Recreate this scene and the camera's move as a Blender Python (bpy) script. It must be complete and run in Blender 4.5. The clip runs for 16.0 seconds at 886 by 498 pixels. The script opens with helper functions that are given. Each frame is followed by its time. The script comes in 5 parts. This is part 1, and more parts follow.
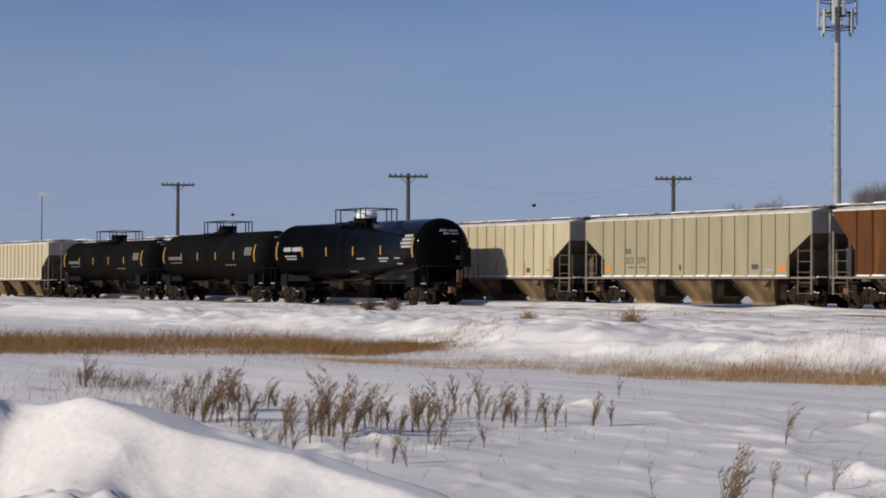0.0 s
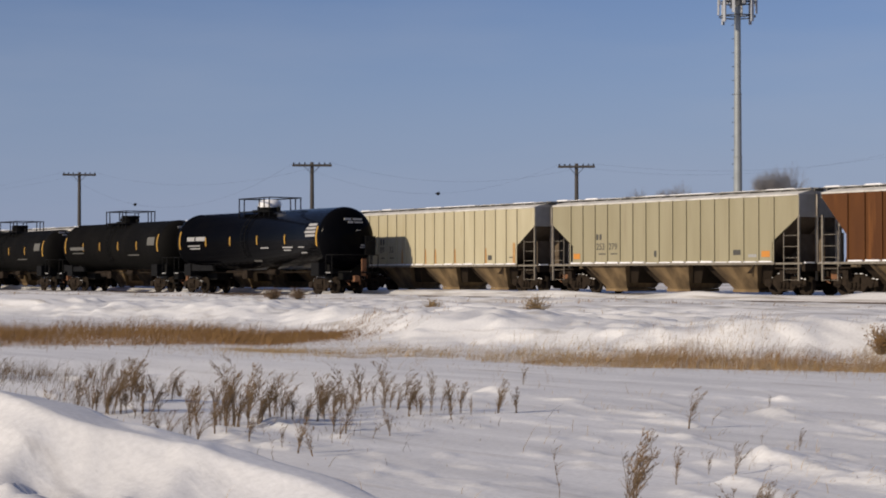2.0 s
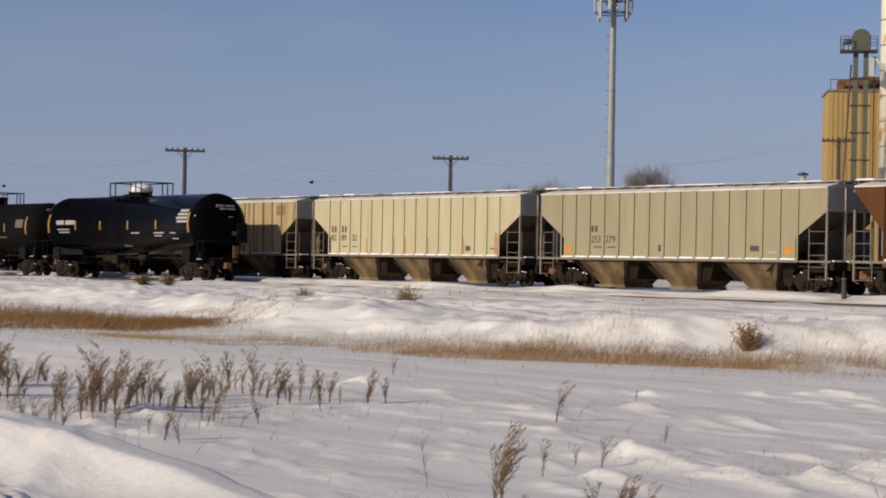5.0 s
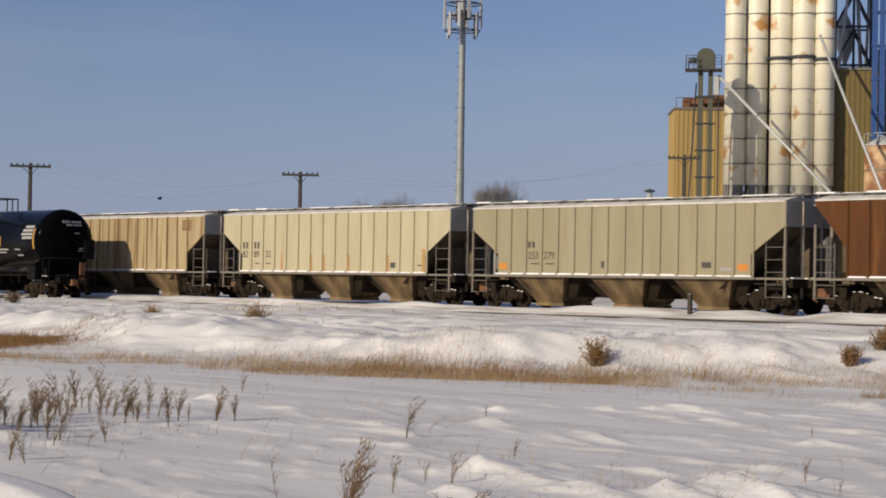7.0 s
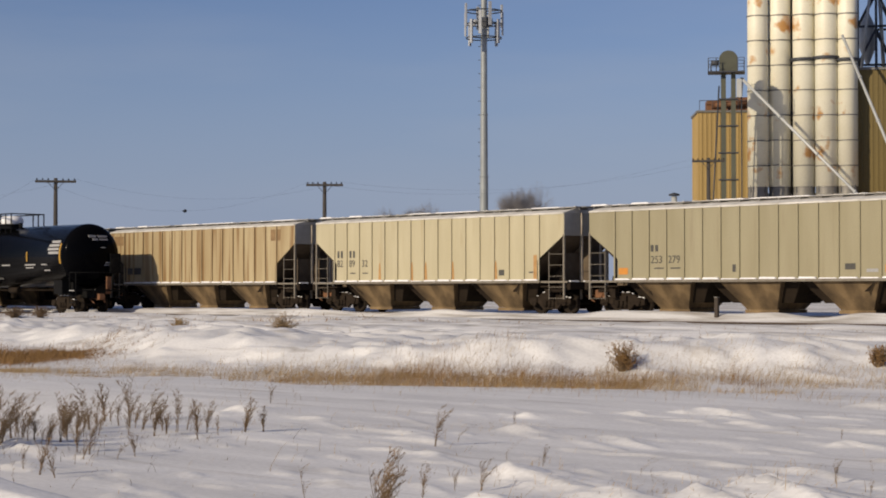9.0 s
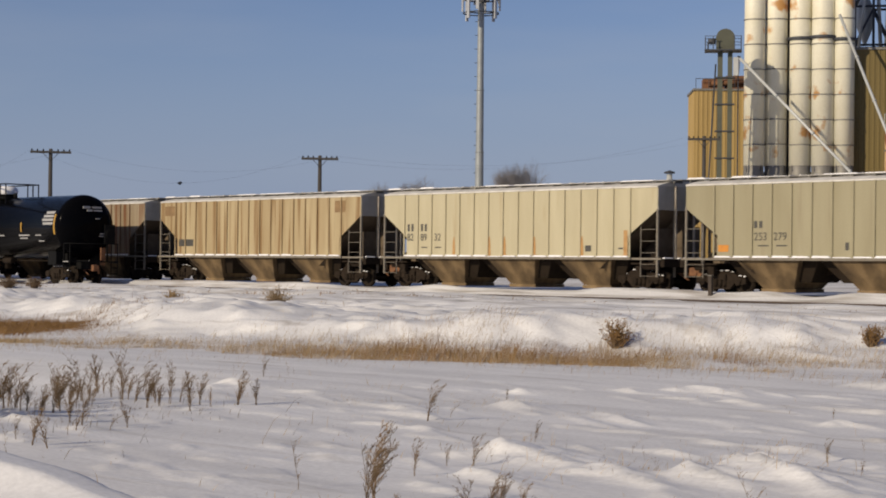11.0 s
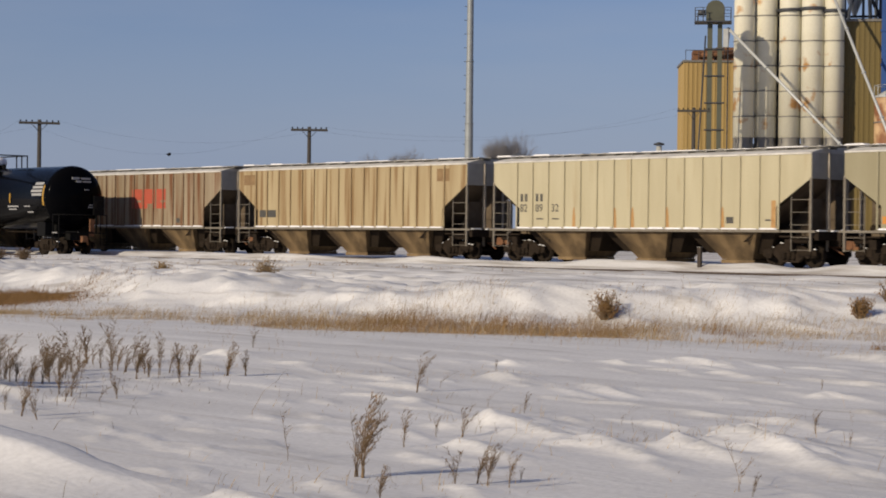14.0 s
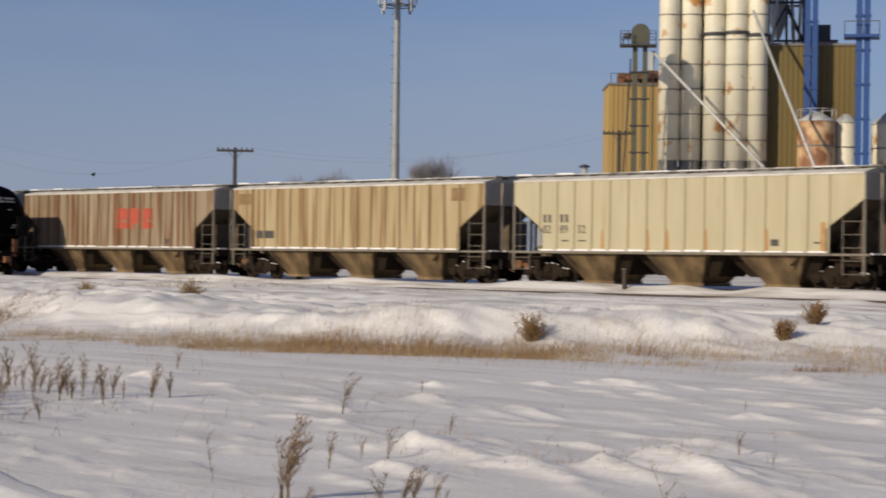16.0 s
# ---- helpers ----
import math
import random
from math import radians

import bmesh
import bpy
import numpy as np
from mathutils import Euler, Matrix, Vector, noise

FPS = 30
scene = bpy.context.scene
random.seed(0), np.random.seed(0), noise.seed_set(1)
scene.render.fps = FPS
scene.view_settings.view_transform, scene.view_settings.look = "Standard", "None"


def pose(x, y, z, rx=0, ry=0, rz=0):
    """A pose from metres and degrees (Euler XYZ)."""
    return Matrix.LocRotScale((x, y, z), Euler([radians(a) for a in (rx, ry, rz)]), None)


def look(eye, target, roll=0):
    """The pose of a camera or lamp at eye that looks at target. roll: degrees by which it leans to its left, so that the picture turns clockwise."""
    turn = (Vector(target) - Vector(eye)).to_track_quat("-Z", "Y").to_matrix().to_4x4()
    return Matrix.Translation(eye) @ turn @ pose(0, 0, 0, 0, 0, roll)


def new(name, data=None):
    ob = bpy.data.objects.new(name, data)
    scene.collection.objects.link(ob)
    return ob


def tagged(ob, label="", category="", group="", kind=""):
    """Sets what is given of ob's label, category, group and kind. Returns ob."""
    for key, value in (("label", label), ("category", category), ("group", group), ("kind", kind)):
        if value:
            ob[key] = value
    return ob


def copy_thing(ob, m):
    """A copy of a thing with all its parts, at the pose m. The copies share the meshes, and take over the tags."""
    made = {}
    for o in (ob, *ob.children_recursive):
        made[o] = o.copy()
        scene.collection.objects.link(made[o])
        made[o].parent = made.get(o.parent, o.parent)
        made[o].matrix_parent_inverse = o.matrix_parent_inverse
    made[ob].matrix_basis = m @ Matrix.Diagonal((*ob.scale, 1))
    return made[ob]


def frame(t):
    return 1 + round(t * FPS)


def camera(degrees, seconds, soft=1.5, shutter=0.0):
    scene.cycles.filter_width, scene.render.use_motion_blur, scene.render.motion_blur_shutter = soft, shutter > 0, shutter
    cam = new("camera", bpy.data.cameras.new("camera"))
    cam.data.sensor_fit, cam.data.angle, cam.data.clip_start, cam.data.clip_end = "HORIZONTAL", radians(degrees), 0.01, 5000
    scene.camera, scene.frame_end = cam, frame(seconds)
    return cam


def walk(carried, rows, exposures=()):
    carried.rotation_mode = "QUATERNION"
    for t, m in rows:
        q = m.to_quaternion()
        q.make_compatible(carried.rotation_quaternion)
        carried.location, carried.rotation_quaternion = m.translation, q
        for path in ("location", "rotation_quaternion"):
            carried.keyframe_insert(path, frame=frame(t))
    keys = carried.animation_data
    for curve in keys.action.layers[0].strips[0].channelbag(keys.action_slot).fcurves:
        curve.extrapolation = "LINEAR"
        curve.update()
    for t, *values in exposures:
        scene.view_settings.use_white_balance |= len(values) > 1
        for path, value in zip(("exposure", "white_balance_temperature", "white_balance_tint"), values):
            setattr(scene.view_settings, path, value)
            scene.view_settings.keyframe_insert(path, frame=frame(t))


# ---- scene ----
EYE = Vector((0.0, 0.0, 1.6))
DEG = 26.0
cam = camera(DEG, 16.0, soft=1.8, shutter=0.7)
# seconds, heading, pitch and roll of the hand-held camera, in degrees
PATH = [
    (0.0, 148.580, 1.118, 0.345),
    (0.1, 148.609, 1.127, 0.342),
    (0.2, 148.709, 1.094, 0.339),
    (0.3, 148.443, 1.111, 0.336),
    (0.5, 148.025, 1.132, 0.333),
    (0.6, 147.709, 1.092, 0.346),
    (0.7, 147.592, 1.074, 0.359),
    (0.8, 147.157, 1.057, 0.372),
    (0.9, 146.721, 0.989, 0.385),
    (1.0, 146.708, 0.797, 0.398),
    (1.1, 146.286, 0.645, 0.278),
    (1.2, 146.308, 0.520, 0.158),
    (1.3, 146.296, 0.428, 0.039),
    (1.4, 146.570, 0.406, -0.081),
    (1.5, 146.678, 0.384, -0.201),
    (1.6, 146.290, 0.327, -0.171),
    (1.7, 146.322, 0.325, -0.140),
    (1.8, 146.287, 0.339, -0.110),
    (1.9, 145.951, 0.638, -0.080),
    (2.0, 145.724, 0.781, -0.050),
    (2.5, 145.894, 1.143, -0.184),
    (3.0, 145.457, 1.174, 0.084),
    (3.5, 144.886, 0.922, -0.054),
    (3.7, 144.266, 0.643, -0.003),
    (5.8, 140.829, 1.119, 0.897),
    (6.0, 140.399, 1.266, 0.620),
    (6.5, 138.179, 0.871, 0.619),
    (7.0, 137.448, 1.097, 1.016),
    (7.5, 138.376, 1.179, 0.820),
    (8.0, 138.556, 1.341, 0.268),
    (8.5, 138.628, 1.437, -0.050),
    (9.0, 138.206, 1.321, -0.008),
    (11.3, 138.050, 0.405, 0.590),
    (11.5, 138.105, 0.365, 0.188),
    (12.0, 137.732, 0.126, -0.124),
    (12.5, 137.961, -0.313, 0.168),
    (13.0, 137.693, -0.412, 0.485),
    (13.5, 137.729, -0.543, 0.501),
    (14.0, 137.714, -0.267, 0.697),
    (14.5, 138.373, -0.272, 0.742),
    (14.6, 138.394, -0.302, 0.756),
    (14.7, 138.275, -0.316, 0.771),
    (14.8, 137.687, -0.305, 0.785),
    (14.9, 137.084, -0.276, 0.800),
    (15.0, 136.698, -0.215, 0.814),
    (15.1, 136.698, -0.251, 0.814),
    (15.2, 136.683, -0.116, 0.813),
    (15.3, 137.253, -0.043, 0.813),
    (15.4, 138.058, 0.043, 0.812),
    (15.5, 138.423, 0.177, 0.812),
    (15.6, 138.197, 0.427, 0.819),
    (15.7, 137.608, 0.354, 0.827),
    (15.8, 136.201, 0.281, 0.834),
    (15.9, 135.334, 0.367, 0.841),
    (16.0, 135.513, 0.401, 0.849),
]
TRAIN = [
    (0.0, -0.00), (0.5, 1.35), (1.0, 2.60), (1.5, 3.85), (2.0, 5.16), (2.5, 6.45), (3.0, 7.94), (3.5, 9.36), (6.0, 16.37), (6.5, 17.65), (7.0, 19.00), (7.5, 20.32), (8.0, 21.65), (8.5, 23.03), (9.0, 24.40), (11.5, 31.15), (12.0, 32.45), (12.5, 33.78), (13.0, 35.07), (13.5, 36.38), (14.0, 37.73), (14.5, 39.07), (15.0, 40.45), (15.5, 41.86), (16.0, 43.24)
]


def heading(yaw, pitch):
    a, b = radians(yaw), radians(pitch)
    return Vector((math.cos(a) * math.cos(b), math.sin(a) * math.cos(b), math.sin(b)))


walk(cam, [(t, look(EYE, EYE + heading(yaw, pitch) * 50, roll)) for t, yaw, pitch, roll in PATH],
     exposures=[(0.0, 0.0, 6400, 8), (1.6, 0.0, 6330, 8), (2.1, 0.0, 6720, 8), (4.0, 0.0, 6920, 7.5), (8.0, 0.0, 6930, 7.5), (12.0, -0.05, 6880, 7), (16.0, -0.05, 6880, 7)])

# ---- world and sun ----
SUN_AZ, SUN_EL = 270.0, 24.5
world = bpy.data.worlds.new("winter_sky")
scene.world = world
world.use_nodes = True
wn, wl = world.node_tree.nodes, world.node_tree.links
wn.clear()
sky = wn.new("ShaderNodeTexSky")
sky.sky_type, sky.sun_disc = "NISHITA", False
sky.sun_elevation, sky.sun_rotation = radians(SUN_EL), radians(90 - SUN_AZ)
sky.altitude, sky.air_density, sky.dust_density, sky.ozone_density = 300, 1.0, 0.6, 2.0
coord = wn.new("ShaderNodeTexCoord")
stretch = wn.new("ShaderNodeMapping")
stretch.inputs["Scale"].default_value = (2.0, 2.0, 12.0)
stretch.inputs["Rotation"].default_value = (0.10, 0.06, 0.4)
cirrus = wn.new("ShaderNodeTexNoise")
cirrus.inputs["Scale"].default_value, cirrus.inputs["Detail"].default_value = 1.6, 5
veil = wn.new("ShaderNodeMapRange")
for key, val in (("From Min", 0.42), ("From Max", 0.80), ("To Min", 0.0), ("To Max", 0.30)):
    veil.inputs[key].default_value = val
height = wn.new("ShaderNodeSeparateXYZ")
low = wn.new("ShaderNodeMapRange")
low.interpolation_type = "SMOOTHSTEP"
for key, val in (("From Min", 0.0), ("From Max", 0.17), ("To Min", 0.8), ("To Max", 0.0)):
    low.inputs[key].default_value = val
tint = wn.new("ShaderNodeMix")
tint.data_type, tint.blend_type = "RGBA", "MULTIPLY"
tint.inputs["Factor"].default_value = 1.0
tint.inputs["B"].default_value = (0.78, 0.82, 1.16, 1)
haze = wn.new("ShaderNodeMix")
haze.data_type = "RGBA"
haze.inputs["B"].default_value = (3.9, 4.85, 7.6, 1)
cloud = wn.new("ShaderNodeMix")
cloud.data_type = "RGBA"
cloud.inputs["B"].default_value = (5.6, 6.1, 7.6, 1)
back = wn.new("ShaderNodeBackground")
back.inputs["Strength"].default_value = 0.066
out = wn.new("ShaderNodeOutputWorld")
wl.new(coord.outputs["Generated"], stretch.inputs["Vector"])
wl.new(coord.outputs["Generated"], height.inputs["Vector"])
wl.new(height.outputs["Z"], low.inputs["Value"])
wl.new(stretch.outputs["Vector"], cirrus.inputs["Vector"])
wl.new(cirrus.outputs["Fac"], veil.inputs["Value"])
wl.new(sky.outputs["Color"], tint.inputs["A"])
wl.new(low.outputs["Result"], haze.inputs["Factor"])
wl.new(tint.outputs["Result"], haze.inputs["A"])
wl.new(veil.outputs["Result"], cloud.inputs["Factor"])
wl.new(haze.outputs["Result"], cloud.inputs["A"])
wl.new(cloud.outputs["Result"], back.inputs["Color"])
wl.new(back.outputs["Background"], out.inputs["Surface"])

sun_data = bpy.data.lights.new("sun", "SUN")
sun_data.energy, sun_data.angle, sun_data.color = 4.0, radians(0.6), (1.0, 0.86, 0.68)
sun_ob = new("sun", sun_data)
sun_ob.matrix_world = look(heading(SUN_AZ, SUN_EL) * 100, (0, 0, 0))


# ---- materials ----
def mat(name, base, rough=0.6, metal=0.0, second=None, scale=3.0, amount=0.5, grain=60.0, bump=0.15,
        stretch_by=(1, 1, 1), third=None, third_scale=1.0, third_from=0.55, third_to=0.75, spec=0.5, coords="Object",
        third_stretch=(1, 1, 1), vary=0.0):
    """A node material: base and second colour mixed by a broad noise, an optional third (rust, dirt) in patches, fine relief."""
    m = bpy.data.materials.new(name)
    m.use_nodes = True
    n, l = m.node_tree.nodes, m.node_tree.links
    b = n["Principled BSDF"]
    b.inputs["Metallic"].default_value = metal
    b.inputs["Specular IOR Level"].default_value = spec
    tc = n.new("ShaderNodeTexCoord")

    def noise_tex(s, detail, st):
        mp = n.new("ShaderNodeMapping")
        mp.inputs["Scale"].default_value = st
        l.new(tc.outputs[coords], mp.inputs["Vector"])
        t = n.new("ShaderNodeTexNoise")
        t.inputs["Scale"].default_value, t.inputs["Detail"].default_value = s, detail
        l.new(mp.outputs["Vector"], t.inputs["Vector"])
        return t.outputs["Fac"]

    def mix(fac, a, c):
        x = n.new("ShaderNodeMix")
        x.data_type = "RGBA"
        l.new(fac, x.inputs["Factor"])
        for key, val in (("A", a), ("B", c)):
            if isinstance(val, tuple):
                x.inputs[key].default_value = (*val, 1)
            else:
                l.new(val, x.inputs[key])
        return x.outputs["Result"]

    def span(v, a, c, lo, hi):
        r = n.new("ShaderNodeMapRange")
        for key, val in (("From Min", a), ("From Max", c), ("To Min", lo), ("To Max", hi)):
            r.inputs[key].default_value = val
        l.new(v, r.inputs["Value"])
        return r.outputs["Result"]

    second = second or tuple(v * 0.7 for v in base)
    broad = noise_tex(scale, 5, stretch_by)
    fine = noise_tex(grain, 3, (1, 1, 1))
    col = mix(span(broad, 0.3, 0.7, 0.0, amount), base, second)
    if third:
        patch = noise_tex(third_scale, 6, third_stretch)
        col = mix(span(patch, third_from, third_to, 0.0, 1.0), col, third)
    col = mix(span(fine, 0.35, 0.7, 0.0, 0.22), col, tuple(v * 0.6 for v in second))
    if vary:
        info = n.new("ShaderNodeObjectInfo")
        hsv = n.new("ShaderNodeHueSaturation")
        l.new(span(info.outputs["Random"], 0, 1, 1 - vary, 1 + vary), hsv.inputs["Value"])
        l.new(col, hsv.inputs["Color"])
        col = hsv.outputs["Color"]
    l.new(col, b.inputs["Base Color"])
    l.new(span(fine, 0.3, 0.7, max(0.02, rough - 0.1), min(1, rough + 0.1)), b.inputs["Roughness"])
    if bump:
        bp = n.new("ShaderNodeBump")
        bp.inputs["Strength"].default_value, bp.inputs["Distance"].default_value = bump, 0.02
        l.new(fine, bp.inputs["Height"])
        l.new(bp.outputs["Normal"], b.inputs["Normal"])
    return m


def snow_material():
    """Wind-packed snow, a little grey and brown with grit along the tracks."""
    m = mat("snow", (0.83, 0.827, 0.83), rough=0.75, second=(0.56, 0.557, 0.565), scale=0.7, amount=0.75, grain=16.0, bump=0.18,
            stretch_by=(0.3, 1.8, 1), spec=0.3)
    n, l = m.node_tree.nodes, m.node_tree.links
    b = n["Principled BSDF"]
    col = b.inputs["Base Color"].links[0].from_socket
    tc = n.new("ShaderNodeTexCoord")
    sep = n.new("ShaderNodeSeparateXYZ")
    l.new(tc.outputs["Object"], sep.inputs["Vector"])
    mp = n.new("ShaderNodeMapping")
    mp.inputs["Scale"].default_value = (0.22, 1.5, 1)
    l.new(tc.outputs["Object"], mp.inputs["Vector"])
    grit = n.new("ShaderNodeTexNoise")
    grit.inputs["Scale"].default_value, grit.inputs["Detail"].default_value = 1.5, 9
    l.new(mp.outputs["Vector"], grit.inputs["Vector"])
    near = n.new("ShaderNodeMapRange")
    for key, val in (("From Min", 24.0), ("From Max", 51.5), ("To Min", 0.0), ("To Max", 0.17)):
        near.inputs[key].default_value = val
    l.new(sep.outputs["Y"], near.inputs["Value"])
    add = n.new("ShaderNodeMath")
    add.operation = "ADD"
    l.new(near.outputs["Result"], add.inputs[0])
    l.new(grit.outputs["Fac"], add.inputs[1])
    cut = n.new("ShaderNodeMapRange")
    for key, val in (("From Min", 0.60), ("From Max", 0.86), ("To Min", 0.0), ("To Max", 0.8)):
        cut.inputs[key].default_value = val
    l.new(add.outputs["Value"], cut.inputs["Value"])
    x = n.new("ShaderNodeMix")
    x.data_type = "RGBA"
    x.inputs["B"].default_value = (0.27, 0.235, 0.20, 1)
    l.new(cut.outputs["Result"], x.inputs["Factor"])
    l.new(col, x.inputs["A"])
    l.new(x.outputs["Result"], b.inputs["Base Color"])
    # wind crust: low broken plates along the wind
    turn = n.new("ShaderNodeMapping")
    turn.inputs["Rotation"].default_value, turn.inputs["Scale"].default_value = (0, 0, radians(25.5)), (0.8, 4.2, 1)
    l.new(tc.outputs["Object"], turn.inputs["Vector"])
    plates = n.new("ShaderNodeTexNoise")
    plates.inputs["Scale"].default_value, plates.inputs["Detail"].default_value = 1.1, 4
    l.new(turn.outputs["Vector"], plates.inputs["Vector"])
    step = n.new("ShaderNodeMapRange")
    step.interpolation_type = "SMOOTHSTEP"
    for key, val in (("From Min", 0.50), ("From Max", 0.72), ("To Min", 0.0), ("To Max", 1.0)):
        step.inputs[key].default_value = val
    l.new(plates.outputs["Fac"], step.inputs["Value"])
    crust = n.new("ShaderNodeBump")
    crust.inputs["Strength"].default_value, crust.inputs["Distance"].default_value = 0.12, 0.02
    l.new(step.outputs["Result"], crust.inputs["Height"])
    l.new(b.inputs["Normal"].links[0].from_socket, crust.inputs["Normal"])
    l.new(crust.outputs["Normal"], b.inputs["Normal"])
    return m


SNOW = snow_material()
CAP = mat("snow_cap", (0.85, 0.86, 0.89), rough=0.8, second=(0.7, 0.7, 0.72), scale=2.5, amount=0.6, grain=14, bump=0.3)
ROOFING = mat("snow_dusted_roof", (0.74, 0.72, 0.68), rough=0.8, second=(0.46, 0.44, 0.40), scale=1.6, amount=0.9, grain=14, bump=0.3)
PAINT = {
    "grey": mat("grey_hopper_paint", (0.335, 0.305, 0.208), 0.55, second=(0.262, 0.233, 0.150), scale=0.8, amount=0.8, grain=25,
                spec=0.22, bump=0.05, stretch_by=(1.5, 1.5, 0.25), third=(0.24, 0.195, 0.13), third_scale=1.2, third_from=0.58,
                third_to=0.85, third_stretch=(2.5, 1, 0.2)),
    "cream": mat("cream_hopper_paint", (0.50, 0.455, 0.318), 0.5, second=(0.38, 0.335, 0.222), scale=0.9, amount=0.7, grain=25,
                 spec=0.22, bump=0.05, stretch_by=(1.5, 1.5, 0.25), third=(0.34, 0.245, 0.13), third_scale=1.1, third_from=0.62,
                 third_to=0.9, third_stretch=(2.2, 1, 0.25)),
    "tan": mat("rust_streaked_tan_paint", (0.45, 0.375, 0.235), 0.6, second=(0.33, 0.25, 0.14), scale=0.8, amount=0.9, grain=25,
               spec=0.22, bump=0.08, stretch_by=(1.6, 1, 0.22), third=(0.22, 0.135, 0.062), third_scale=1.5, third_from=0.49,
               third_to=0.64, third_stretch=(2.6, 1, 0.10)),
    "drab": mat("rust_streaked_drab_paint", (0.35, 0.295, 0.215), 0.6, second=(0.22, 0.165, 0.105), scale=0.9, amount=0.9, grain=25,
                spec=0.22, bump=0.08, stretch_by=(1.6, 1, 0.22), third=(0.15, 0.065, 0.03), third_scale=1.5, third_from=0.45,
                third_to=0.62, third_stretch=(2.4, 1, 0.12)),
    "brown": mat("oxide_brown_paint", (0.125, 0.046, 0.011), 0.6, second=(0.060, 0.021, 0.006), scale=0.7, amount=0.9, grain=25,
                 spec=0.22, bump=0.06, stretch_by=(1.3, 1, 0.3), third=(0.22, 0.085, 0.022), third_scale=1.2, third_from=0.56, third_to=0.8,
                 third_stretch=(2.0, 1, 0.15)),
}
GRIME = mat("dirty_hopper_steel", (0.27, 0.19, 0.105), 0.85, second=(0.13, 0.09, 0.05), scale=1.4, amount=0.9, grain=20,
            third=(0.05, 0.037, 0.026), third_scale=1.3, third_from=0.45, third_to=0.8, spec=0.15)
# Near-black: the shade under and between the bays, put into the sheet's colour.
BAYDARK = mat("shaded_bay_sheet", (0.034, 0.025, 0.017), 0.95, second=(0.018, 0.013, 0.010), scale=2, amount=0.9, spec=0.1)
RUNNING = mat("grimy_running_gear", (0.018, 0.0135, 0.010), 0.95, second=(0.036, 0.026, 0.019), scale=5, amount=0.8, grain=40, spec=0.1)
WHEEL = mat("worn_wheel_steel", (0.017, 0.013, 0.010), 0.85, 0.0, second=(0.032, 0.024, 0.018), scale=6, amount=0.6, spec=0.1)
CAGE = mat("weathered_grey_end_steel", (0.50, 0.46, 0.41), 0.75, second=(0.28, 0.24, 0.20), scale=2, amount=0.9, spec=0.1)
END_PALE = mat("pale_dusty_end_sheet", (0.50, 0.475, 0.43), 0.7, second=(0.33, 0.305, 0.265), scale=1.5, amount=0.9, spec=0.2)
# Brown taken darker to hold the shade below the car ends.
ENDDARK = mat("shaded_brown_end_steel", (0.16, 0.125, 0.09), 0.9, second=(0.08, 0.06, 0.043), scale=2, amount=0.9, spec=0.1)
BAND = mat("dark_band_steel", (0.22, 0.21, 0.19), 0.6, 0.3)
LADDER = mat("pale_ladder_steel", (0.21, 0.19, 0.155), 0.7, second=(0.13, 0.105, 0.08), scale=5, amount=0.7)
TANK = mat("glossy_black_tank_paint", (0.002, 0.0023, 0.0034), 0.11, second=(0.0035, 0.0035, 0.0042), scale=0.8, amount=0.8, grain=12,
           bump=0.008, spec=0.02)
TANK_DULL = mat("dull_dusty_black_paint", (0.004, 0.004, 0.004), 0.75, second=(0.009, 0.0085, 0.008), scale=0.8, amount=0.9,
                grain=14, bump=0.03, stretch_by=(1, 1, 0.5), spec=0.03)
BLACK = mat("black_steel", (0.006, 0.006, 0.0065), 0.7, second=(0.012, 0.012, 0.012), scale=4, spec=0.1)
YELLOW = mat("yellow_reflective_strip", (0.46, 0.26, 0.03), 0.5, second=(0.24, 0.13, 0.02), scale=6)
MARK = mat("white_stencil_paint", (0.36, 0.36, 0.36), 0.7, second=(0.22, 0.22, 0.22), scale=8)
FADED = mat("dirty_stencil_paint", (0.12, 0.118, 0.11), 0.8, second=(0.07, 0.068, 0.062), scale=8)
DARKMARK = mat("dark_stencil_paint", (0.05, 0.05, 0.045), 0.6, second=(0.10, 0.09, 0.08), scale=8)
ORANGE = mat("orange_reflector", (0.60, 0.24, 0.03), 0.55, second=(0.42, 0.18, 0.05), scale=6)
RED = mat("faded_red_lettering_paint", (0.46, 0.075, 0.04), 0.7, second=(0.26, 0.08, 0.05), scale=4)
RUSTY = mat("rust", (0.22, 0.10, 0.045), 0.85, second=(0.12, 0.055, 0.03), scale=5, amount=0.9)
SCALED = mat("brown_scaled_paint", (0.27, 0.175, 0.085), 0.85, second=(0.18, 0.11, 0.055), scale=3, amount=0.9)
BLOOM = mat("orange_rust_bloom", (0.48, 0.29, 0.12), 0.8, second=(0.34, 0.18, 0.065), scale=5, amount=0.9)
RAIL = mat("rail_steel", (0.11, 0.085, 0.07), 0.5, 0.6, second=(0.07, 0.045, 0.03), scale=3)
BALLAST = mat("oily_ballast", (0.075, 0.065, 0.058), 0.95, second=(0.035, 0.03, 0.027), scale=6, amount=0.9, grain=18, bump=0.6,
              third=(0.6, 0.6, 0.62), third_scale=0.9, third_from=0.40, third_to=0.54, spec=0.1)
TIE = mat("creosoted_tie", (0.06, 0.045, 0.035), 0.9, second=(0.03, 0.025, 0.02), scale=4)
WOOD = mat("weathered_pole_wood", (0.065, 0.058, 0.052), 0.9, second=(0.035, 0.032, 0.03), scale=3, stretch_by=(6, 6, 0.5))
WIRE = mat("line_wire", (0.06, 0.06, 0.065), 0.5, 0.5)
